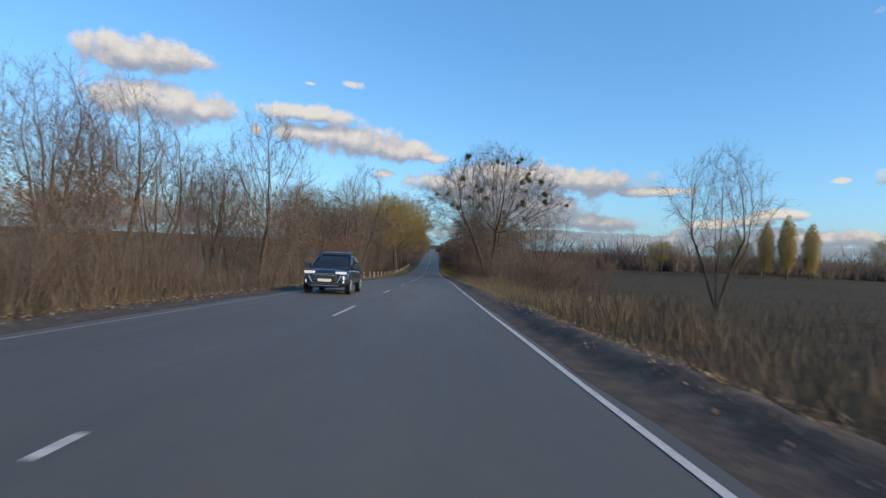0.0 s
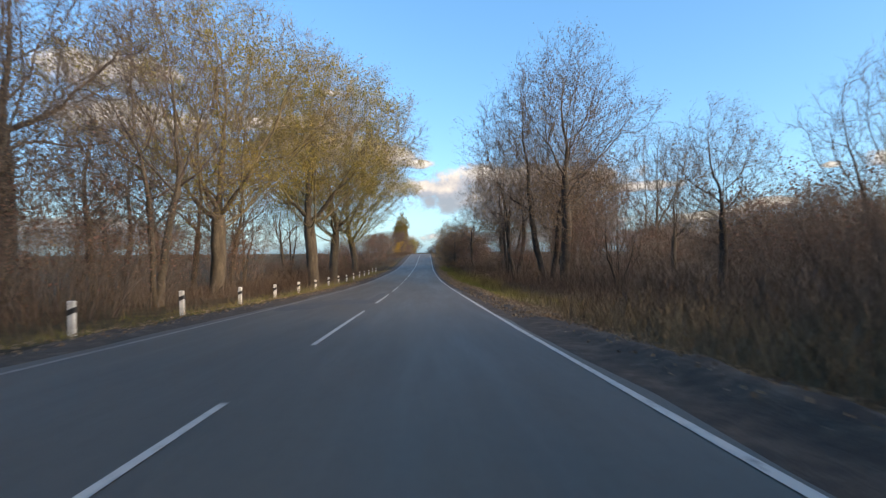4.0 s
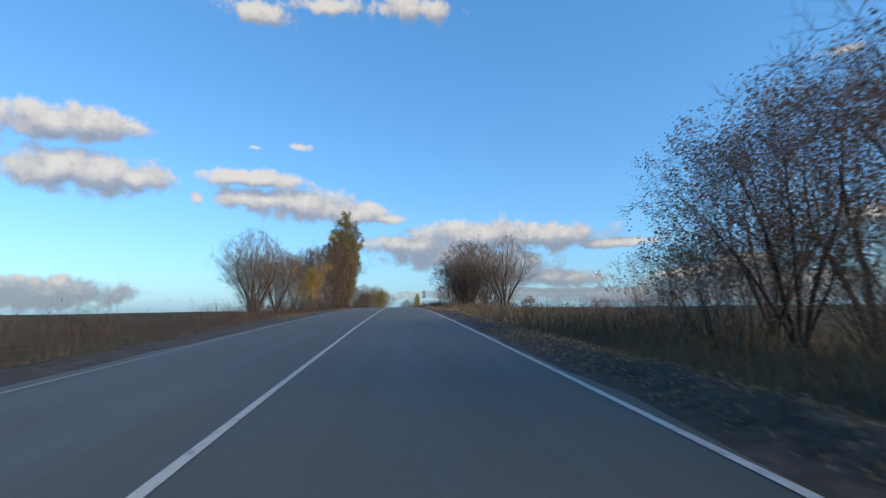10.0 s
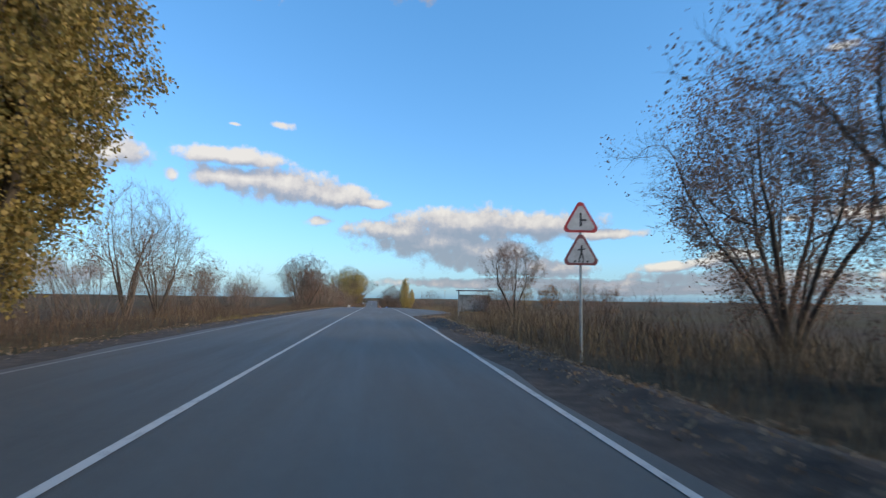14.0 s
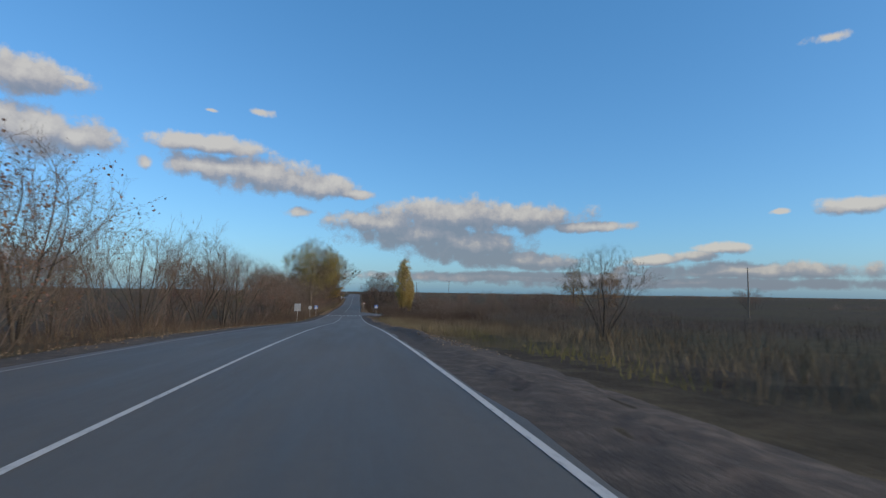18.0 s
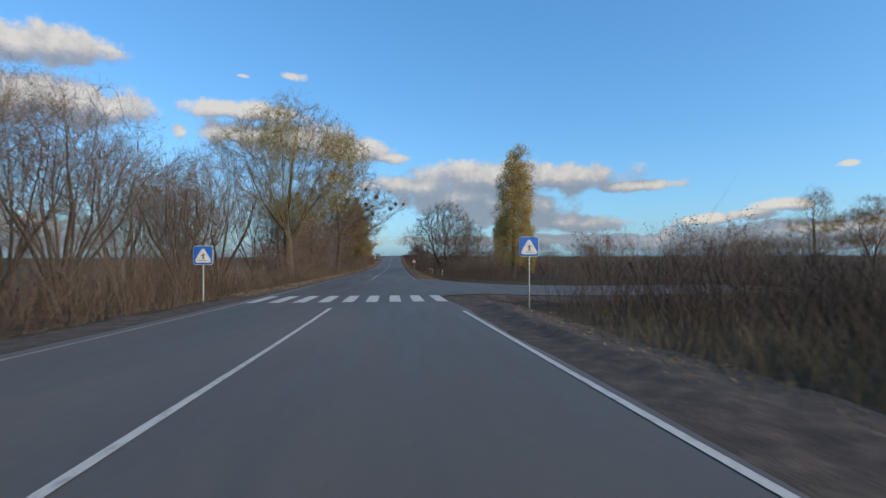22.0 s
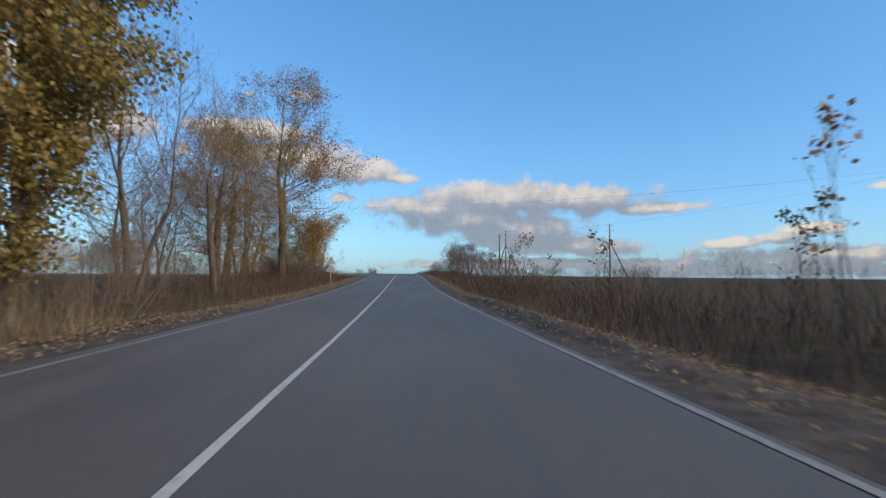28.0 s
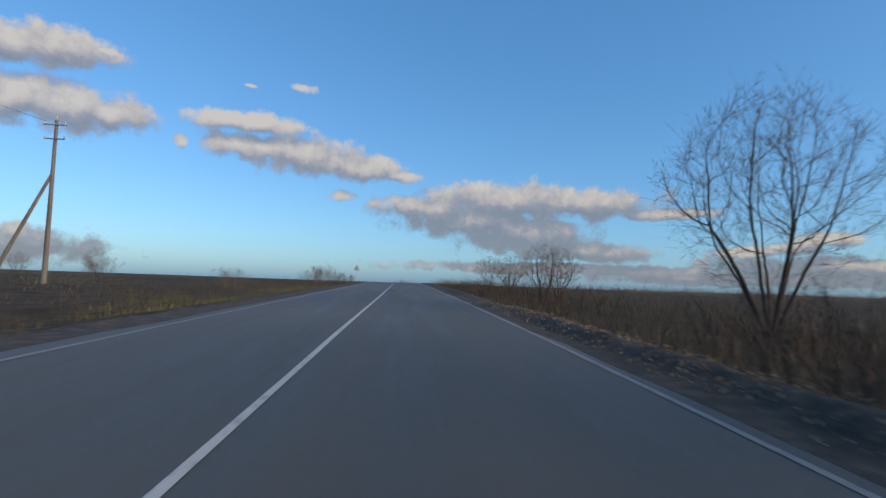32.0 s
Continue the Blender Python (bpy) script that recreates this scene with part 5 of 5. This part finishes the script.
# ---- far hedges and woods ----
def far_wood(name, label, rows, mat, seed):
    rng = np.random.default_rng(seed)
    pr = []
    for x0, y0, x1, y1, h, depth, n in rows:
        t = rng.uniform(size=n)
        x, y = x0 + (x1 - x0) * t + rng.normal(size=n) * depth, y0 + (y1 - y0) * t + rng.normal(size=n) * depth
        env = 0.55 + 0.45 * np.abs(np.sin(t * 37 + 2 * np.sin(t * 11))) * (0.6 + 0.4 * np.sin(t * 91))
        hh = h * env * rng.uniform(0.5, 1.1, n)
        x, y, hh = np.repeat(x, 10), np.repeat(y, 10), np.repeat(hh, 10) * rng.uniform(0.45, 1.0, 10 * n)
        p = np.stack([x + rng.normal(size=10 * n) * 0.8, y + rng.normal(size=10 * n) * 0.8, ground_z(x, y) - 0.1], 1)
        q = p + np.stack([rng.normal(size=10 * n) * 0.42, rng.normal(size=10 * n) * 0.42, np.ones(10 * n)], 1) * hh[:, None]
        pr.append(points(np.stack([p, q], 1), np.stack([hh * 0.016, hh * 0.0], 1)))
    tagged(new(name, arr_mesh(name, *join_arrays(pr), mat)), label, "woods", kind="stuff")


far_wood("far_hedge", "distant leafless hedges and tree lines across the fields", (
    (60, 235, 340, 195, 17, 5, 1900), (340, 190, 900, 500, 9, 8, 1071), (-60, 200, -700, 330, 8, 6, 892), (-60, 960, -900, 1150, 4, 10, 1071), (60, 960, 1400, 1300, 4.5, 12, 1747), (-80, 1300, 900, 1500, 9, 15, 1487), (200, 640, 900, 560, 5, 8, 714), (-900, -200, -300, 900, 8, 10, 892), (900, -200, 700, 700, 8, 10, 892)), WEED_GREY, 51)


# ---- signs, posts, poles, shelter, car ----
def prism(outline, y0, y1, z=0.0, bevel=0.0):
    """A flat plate in the xz plane with an outline, from y0 to y1."""
    bm = bmesh.new()
    a = [bm.verts.new((x, y0, zz + z)) for x, zz in outline]
    f = bm.faces.new(a)
    r = bmesh.ops.extrude_face_region(bm, geom=[f])
    bmesh.ops.translate(bm, verts=[v for v in r["geom"] if isinstance(v, bmesh.types.BMVert)], vec=(0, y1 - y0, 0))
    bmesh.ops.recalc_face_normals(bm, faces=bm.faces[:])
    return bm


def tri_out(s, z, k=1.0):
    h = s * 0.866
    c = z + h / 3
    pts = []
    for ang in (90, 210, 330):
        for d in (-9, 0, 9):
            a = radians(ang + d)
            r = s * 0.577 * (0.93 if d else 0.955)
            pts.append((r * k * math.cos(a), c + r * k * math.sin(a)))
    return pts


def quad_out(x0, x1, z0, z1, r=0.02):
    return [(x0 + r, z0), (x1 - r, z0), (x1, z0 + r), (x1, z1 - r), (x1 - r, z1), (x0 + r, z1), (x0, z1 - r), (x0, z0 + r)]


def sign_post(th, top, m=STEEL):
    part("post", rod_bm((0, 0.04, -0.4), (0, 0.04, top), 0.03, sides=12), m, th, "thin grey steel post")


def figure(par, z, s, y):
    """A plain dark emblem: slanted bars over a row of stripes."""
    for pts in (((-0.02, 0.02), (0.05, 0.02), (0.06, 0.30), (-0.01, 0.30)), ((-0.10, -0.22), (-0.04, -0.22), (0.05, 0.03), (-0.02, 0.03)), ((0.07, -0.22), (0.12, -0.22), (0.06, 0.03), (0.0, 0.03)), ((-0.12, 0.10), (0.15, 0.14), (0.15, 0.19), (-0.12, 0.16))):
        part("emblem_bar", prism([(x * s, zz * s) for x, zz in pts], y, y - 0.003, z), BLACK_P, par)
    for i in range(4):
        x = (-0.26 + 0.15 * i) * s
        part("emblem_stripe", prism([(x, -0.32 * s), (x + 0.07 * s, -0.32 * s), (x + 0.08 * s, -0.25 * s), (x + 0.01 * s, -0.25 * s)], y, y - 0.003, z), BLACK_P, par)


def triangle_plate(th, z, s, emblem, faded=False):
    pl = part("red_border", prism(tri_out(s, z), 0.0, 0.015), RED_P if not faded else mat_faded, th, "red-bordered warning triangle")
    part("white_face", prism(tri_out(s, z, 0.80), -0.003, 0.0), WHITE_P, pl)
    c = z + s * 0.866 / 3
    if emblem == "junction":
        part("emblem_bar", prism([(-0.035 * s, c - 0.16 * s), (0.035 * s, c - 0.16 * s), (0.03 * s, c + 0.24 * s), (-0.03 * s, c + 0.24 * s)], -0.004, -0.007), BLACK_P, pl)
        part("emblem_arm", prism([(0.03 * s, c + 0.0 * s), (0.17 * s, c + 0.0 * s), (0.17 * s, c + 0.05 * s), (0.03 * s, c + 0.05 * s)], -0.004, -0.007), BLACK_P, pl)
    elif emblem == "cross":
        part("emblem_bar", prism([(-0.04 * s, c - 0.18 * s), (0.04 * s, c - 0.18 * s), (0.04 * s, c + 0.22 * s), (-0.04 * s, c + 0.22 * s)], -0.004, -0.007), BLACK_P, pl)
        part("emblem_arm", prism([(-0.18 * s, c - 0.0 * s), (0.18 * s, c - 0.0 * s), (0.18 * s, c + 0.07 * s), (-0.18 * s, c + 0.07 * s)], -0.007, -0.010), BLACK_P, pl)
    else:
        figure(pl, c, s * 0.8, -0.004)


mat_faded = mat_noise("faded_red_paint", ((0.3, (0.20, 0.05, 0.05)), (0.7, (0.30, 0.10, 0.09))), 6.0, 0.6)
SHEET = mat_noise("grey_sheet_metal", ((0.3, (0.30, 0.31, 0.32)), (0.7, (0.46, 0.47, 0.48))), 5.0, 0.5, metallic=0.5)


def on_ground(x, y, rz=0.0):
    return pose(x, y, float(ground_z(x, y)), 0, 0, rz)


t14 = thing("warning_sign", "two stacked triangular warning signs on one steel post", "road sign", m=on_ground(7.4, 349.1, -4))
gz = float(ground_z(7.4, 349.1))
sign_post(t14, 4.75 - gz)
triangle_plate(t14, 4.08 - gz, 0.78, "junction")
triangle_plate(t14, 3.34 - gz, 0.78, "figure", True)
t25 = thing("warning_sign", "triangular junction warning sign beside the ditch", "road sign", m=on_ground(4.75, 624.8, -2))
sign_post(t25, 2.3)
triangle_plate(t25, 1.62, 0.72, "cross")
for x, y, zc in ((-6.0, 548.8, -1.5), (6.7, 546.8, -1.2)):
    ps = thing("crossing_sign", "square blue pedestrian crossing sign on a thin post", "road sign", "crossing signs", on_ground(x, y))
    c = zc - float(ground_z(x, y))
    sign_post(ps, c + 0.3)
    pl = part("blue_plate", prism(quad_out(-0.36, 0.36, c - 0.36, c + 0.36, 0.05), 0.0, 0.015), BLUE_P, ps)
    part("white_rim", prism(quad_out(-0.38, 0.38, c - 0.38, c + 0.38, 0.06), 0.0155, 0.022), WHITE_P, ps)
    wf = part("white_triangle", prism(tri_out(0.62, c - 0.26), -0.004, 0.0), WHITE_P, pl)
    figure(wf, c - 0.07, 0.5, -0.005)


def sign_back(x, y, label, outline, top, cat="road sign"):
    th = thing("sign_back", label, cat, m=on_ground(x, y))
    part("post", rod_bm((0, -0.03, -0.4), (0, -0.03, top), 0.03, sides=12), STEEL, th, "thin grey steel post")
    part("plate", prism(outline, 0.0, 0.012), SHEET, th)
    for z in (0.75, 0.9):
        part("clamp", box_bm(0.10, 0.03, 0.03, 0, -0.03, top * z), STEEL, th)
    return th


sign_back(-5.9, 513, "back of a rectangular grey metal road sign", quad_out(-0.45, 0.45, 1.55, 2.65, 0.04), 2.6)
sign_back(-6.2, 537, "back of a round grey metal road sign", [(0.35 * math.cos(a * math.pi / 12), 1.95 + 0.35 * math.sin(a * math.pi / 12)) for a in range(24)], 2.2)
sb = sign_back(-6.6, 727.7, "backs of two stacked triangular road signs", tri_out(0.8, 2.0), 2.6)
part("lower_plate", prism(tri_out(0.8, 1.25), 0.0, 0.012), SHEET, sb)
sign_back(-7.2, 860, "back of a triangular road sign on a post", tri_out(0.9, 1.9), 2.5)


def guide_post():
    th = thing("guide_post", "white roadside guide post with a black slanted band", "post", "guide posts")
    part("shaft", box_bm(0.16, 0.12, 1.15, 0, 0, 0.32, 0.02), WHITE_P, th)
    bm = prism([(-0.083, 0.55), (0.083, 0.63), (0.083, 0.78), (-0.083, 0.70)], -0.063, 0.063)
    part("black_band", bm, BLACK_P, th)
    part("cap", box_bm(0.17, 0.13, 0.05, 0, 0, 0.905, 0.015), WHITE_P, th)
    return th


first = guide_post()
spots = [(-7.0, 55 + 6.2 * i) for i in range(24)] + [(8.1, y) for y in (596.2, 602.4, 615.1, 621.3, 627.5, 633.7)] + [(10.1, 183.3 + 6.2 * i) for i in range(10)]
for i, (x, y) in enumerate(spots):
    m = pose(x + float(road_x(y)), y, float(ground_z(x, y)) - (0.2 if 100 < y < 250 and x > 0 else 0.06), PLANT.normal() * 2, PLANT.normal() * 2, PLANT.normal() * 4)
    if i == 0:
        first.matrix_basis = m
    else:
        copy_thing(first, m)


def power_pole(x, y, top, struts=(), arms=2, rz=0.0, label="weathered grey wooden power pole with cross arms and insulators", mat=None):
    gz = float(ground_z(x, y))
    h = top - gz
    th = thing("power_pole", label, "pole", "power poles", pose(x, y, gz, 0, 0, rz))
    part("shaft", rod_bm((0, 0, -0.5), (0, 0, h), 0.17, 0.10, 12), mat or CONCRETE, th)
    for dx, dy in struts:
        part("strut", rod_bm((dx, dy, -0.4), (0.08 if dx > 0 else -0.08, 0, h * 0.66), 0.14, 0.10, 10), mat or CONCRETE, th, "slanting brace pole")
    for i in range(arms):
        z = h - 0.35 - 0.95 * i
        arm = part("cross_arm", box_bm(1.5 - 0.2 * i, 0.08, 0.08, 0, -0.10, z, 0.01), STEEL, th)
        for sx in (-0.62, 0.62):
            part("insulator", rod_bm((sx, -0.10, z + 0.04), (sx, -0.10, z + 0.22), 0.05, 0.035, 8), CERAMIC, arm)
    part("top_pin", rod_bm((0, 0, h), (0, 0, h + 0.25), 0.04, 0.03, 8), CERAMIC, th)
    return th


power_pole(-23.3, 813.7, 9.8, ((-3.3, -0.5),), rz=0, mat=WOOD_POLE)
power_pole(-24.4, 802.8, 9.6, ((-3.3, 0.5),), mat=WOOD_POLE)
power_pole(-24.0, 752.0, 7.4, (), mat=WOOD_POLE)
power_pole(-24.0, 769.0, 6.0, ((2.2, 0.6),), mat=WOOD_POLE)
power_pole(22.2, 789.2, 8.2, ((-2.4, 0.4), (3.4, -0.4)), mat=WOOD_POLE)
power_pole(21.0, 790.2, 7.6, (), mat=WOOD_POLE)
power_pole(39.0, 773.3, 8.2, ((3.4, -0.6),), mat=WOOD_POLE)
power_pole(51.7, 723.3, 8.7, (), 3, mat=WOOD_POLE)
power_pole(85, 534, 8.2, (), 1, label="plain leaning wooden pole in the field", mat=WOOD_POLE)
power_pole(-70, 845, 8.0, (), 2, mat=WOOD_POLE)


def wire(p, q, sag, name="power_wire"):
    t = np.linspace(0, 1, 25)[None, :, None]
    pts = np.array(p)[None, None] * (1 - t) + np.array(q)[None, None] * t
    pts[..., 2] -= sag * 4 * (t * (1 - t))[..., 0]
    me = arr_mesh(name, *tubes(pts, np.full((1, 25), 0.008), 5), BLACK_P, True)
    tagged(new(name, me), "thin dark overhead power wire between poles", "wire", "power wires")


for dx, dz in ((-0.62, 0.0),):
    wire((-24.0 + dx, 752, 7.3 + dz), (51.7 + dx, 723.3, 8.5 + dz), 1.3)
    wire((-24.4 + dx, 802.8, 9.5 + dz), (-23.3 + dx, 813.7, 9.7 + dz), 0.1)
    wire((22.2 + dx, 789.2, 8.1 + dz), (39.0 + dx, 773.3, 8.1 + dz), 0.3)
    wire((39.0 + dx, 773.3, 8.1 + dz), (51.7 + dx, 723.3, 8.5 + dz), 0.6)


def pylon(x, y, h):
    th = thing("lattice_pylon", "distant steel lattice power pylon in the fields", "pylon", m=on_ground(x, y, 20))
    c = [(-1, -1), (1, -1), (1, 1), (-1, 1)]
    w = lambda z: 1.9 * (1 - z / h) + 0.3
    for a, b_ in c:
        part("leg", rod_bm((a * w(0), b_ * w(0), -0.3), (a * w(h), b_ * w(h), h), 0.10, 0.07, 6), STEEL, th)
    zs = [h * k / 6 for k in range(7)]
    for z0, z1 in zip(zs, zs[1:]):
        for i in range(4):
            (a, b_), (a2, b2) = c[i], c[(i + 1) % 4]
            part("brace", rod_bm((a * w(z0), b_ * w(z0), z0), (a2 * w(z1), b2 * w(z1), z1), 0.05, sides=5), STEEL, th)
    for z, s in ((h * 0.72, 4.2), (h * 0.86, 3.2)):
        part("cross_arm", box_bm(2 * s, 0.3, 0.25, 0, 0, z), STEEL, th)


pylon(-200, 800, 19)


FADED_BLUE = mat_noise("faded_blue_paint", ((0.3, (0.045, 0.065, 0.095)), (0.7, (0.085, 0.11, 0.15))), 4.0, 0.6, 0.3, 30.0)


def bus_shelter(x, y):
    th = thing("bus_shelter", "small faded blue-grey metal bus shelter behind the bushes", "bus shelter", m=on_ground(x, y, -6))
    for sx in (-1.55, 1.55):
        for sy in (-0.65, 0.65):
            part("post", box_bm(0.08, 0.08, 2.5, sx, sy, 1.1, 0.008), STEEL, th)
        part("side_panel", box_bm(0.03, 1.2, 1.7, sx, 0, 1.15, 0.005), FADED_BLUE, th)
    part("back_panel", box_bm(3.0, 0.03, 1.7, 0, 0.66, 1.15, 0.005), SHEET, th)
    part("roof", box_bm(3.6, 1.9, 0.10, 0, -0.1, 2.40, 0.02), FADED_BLUE, th)
    be = part("bench", box_bm(2.6, 0.35, 0.05, 0, 0.40, 0.45, 0.01), WOOD_POLE, th)
    for sx in (-1.0, 1.0):
        part("bench_leg", box_bm(0.06, 0.3, 0.45, sx, 0.40, 0.21), STEEL, be)


bus_shelter(12.6, 391)


# ---- oncoming car ----
def car_paint():
    m, nt, b = nodes_of("navy_car_paint")
    b.inputs["Base Color"].default_value = (0.012, 0.018, 0.034, 1)
    b.inputs["Metallic"].default_value, b.inputs["Roughness"].default_value, b.inputs["Coat Weight"].default_value = 0.3, 0.3, 1.0
    return m


CAR_PAINT = car_paint()
CAR_GLASS = mat_noise("tinted_glass", ((0.3, (0.012, 0.018, 0.026)), (0.7, (0.016, 0.022, 0.03))), 2.0, 0.05)
RUBBER = mat_noise("tyre_rubber", ((0.3, (0.014, 0.014, 0.014)), (0.7, (0.028, 0.027, 0.026))), 8.0, 0.85)
CHROME = mat_noise("chrome", ((0.3, (0.72, 0.72, 0.73)), (0.7, (0.82, 0.82, 0.82))), 4.0, 0.12, metallic=1.0)
LAMP = mat_noise("headlamp_lens", ((0.3, (0.62, 0.66, 0.70)), (0.7, (0.80, 0.83, 0.86))), 4.0, 0.08)
TRIM = mat_noise("black_trim", ((0.3, (0.015, 0.015, 0.016)), (0.7, (0.03, 0.03, 0.03))), 5.0, 0.6)


def loft(sections, n=24, power=3.4):
    """Rounded sections (y, z0, z1, half width low, half width high) joined into one body."""
    bm = bmesh.new()
    rings = []
    for y, z0, z1, w0, w1 in sections:
        ring = []
        for i in range(n):
            a = 2 * math.pi * i / n
            c, s = math.cos(a), math.sin(a)
            u, v = math.copysign(abs(c) ** (2 / power), c), math.copysign(abs(s) ** (2 / power), s)
            w = w0 + (w1 - w0) * (v + 1) / 2
            ring.append(bm.verts.new((u * w, y, (z0 + z1) / 2 + v * (z1 - z0) / 2)))
        rings.append(ring)
    for a, b_ in zip(rings, rings[1:]):
        for i in range(n):
            bm.faces.new((a[i], a[(i + 1) % n], b_[(i + 1) % n], b_[i]))
    bm.faces.new(rings[0])
    bm.faces.new(rings[-1][::-1])
    bmesh.ops.recalc_face_normals(bm, faces=bm.faces[:])
    for f in bm.faces:
        f.smooth = len(f.verts) == 4
    return bm


def suv(x, y):
    th = thing("suv_car", "dark navy sport utility car with chrome trim on the road", "car", m=pose(x, y, float(road_z(y)) + 0.0, -2.8, 0, 0))
    part("body", loft(((0.0, 0.32, 0.78, 0.66, 0.66), (0.06, 0.26, 0.90, 0.82, 0.78), (0.35, 0.24, 0.98, 0.90, 0.84), (1.15, 0.24, 1.06, 0.905, 0.86), (1.5, 0.24, 1.08, 0.905, 0.87), (3.6, 0.24, 1.08, 0.905, 0.87), (4.4, 0.28, 1.05, 0.89, 0.84), (4.6, 0.36, 0.98, 0.80, 0.76))), CAR_PAINT, th)
    part("cabin", loft(((1.12, 1.00, 1.06, 0.80, 0.76), (1.95, 1.00, 1.60, 0.84, 0.66), (2.4, 1.00, 1.68, 0.85, 0.66), (3.7, 1.00, 1.66, 0.85, 0.64), (4.35, 1.00, 1.50, 0.82, 0.62), (4.5, 1.0, 1.10, 0.80, 0.70)), power=5), CAR_GLASS, th, "dark tinted windows")
    part("roof", loft(((1.90, 1.59, 1.64, 0.60, 0.58), (2.4, 1.655, 1.72, 0.62, 0.58), (3.7, 1.64, 1.70, 0.62, 0.56), (4.3, 1.50, 1.56, 0.60, 0.54)), power=4), CAR_PAINT, th)
    for s in (-1, 1):
        part("pillar", rod_bm((s * 0.79, 1.14, 1.04), (s * 0.655, 1.97, 1.60), 0.04, sides=8), CAR_PAINT, th)
        part("headlight", box_bm(0.42, 0.16, 0.11, s * 0.60, 0.10, 0.84, 0.03, None), LAMP, th, "clear headlight with bright lamp")
        part("chrome_trim", box_bm(0.05, 0.10, 0.34, s * 0.56, 0.015, 0.60, 0.015, Matrix.Translation((s * 0.56, 0, 0.6)) @ Matrix.Rotation(s * 0.5, 4, "Y") @ Matrix.Translation((-s * 0.56, 0, -0.6))), CHROME, th, "slanted chrome front trim")
        part("fog_lamp", rod_bm((s * 0.70, 0.02, 0.50), (s * 0.70, 0.10, 0.50), 0.06, sides=12), LAMP, th)
        mi = part("mirror", loft(((1.38, 1.02, 1.20, 0.11, 0.11), (1.50, 1.0, 1.22, 0.13, 0.13), (1.56, 1.04, 1.18, 0.10, 0.10))), CAR_PAINT, th)
        mi.location.x = s * 1.02
        for wy in (0.85, 3.6):
            wh = part("wheel", rod_bm((s * 0.70, wy, 0.35), (s * 0.91, wy, 0.35), 0.35, sides=28), RUBBER, th, "black tyre")
            part("rim", rod_bm((s * 0.90, wy, 0.35), (s * 0.925, wy, 0.35), 0.23, 0.20, sides=20), STEEL, wh)
            for k in range(5):
                a = k * 2 * math.pi / 5
                part("spoke", box_bm(0.02, 0.05, 0.2, s * 0.93, wy, 0.35, 0, Matrix.Translation((0, wy, 0.35)) @ Matrix.Rotation(a, 4, "X") @ Matrix.Translation((0, -wy, -0.25))), CHROME, wh)
            part("wheel_arch", rod_bm((s * 0.86, wy, 0.40), (s * 0.908, wy, 0.40), 0.42, sides=28), TRIM, th)
    part("grille", box_bm(0.92, 0.10, 0.30, 0, 0.015, 0.66, 0.03), TRIM, th)
    for z in (0.74, 0.80):
        part("grille_bar", box_bm(0.9, 0.02, 0.022, 0, -0.038, z, 0.006), CHROME, th)
    part("lower_grille", box_bm(1.1, 0.08, 0.13, 0, 0.02, 0.42, 0.03), TRIM, th)
    part("chrome_lip", box_bm(1.15, 0.05, 0.035, 0, -0.005, 0.335, 0.01), CHROME, th)
    part("number_plate", box_bm(0.52, 0.02, 0.11, 0, -0.045, 0.545, 0.004), WHITE_P, th, "blank white number plate")


suv(-1.95, 18.6)
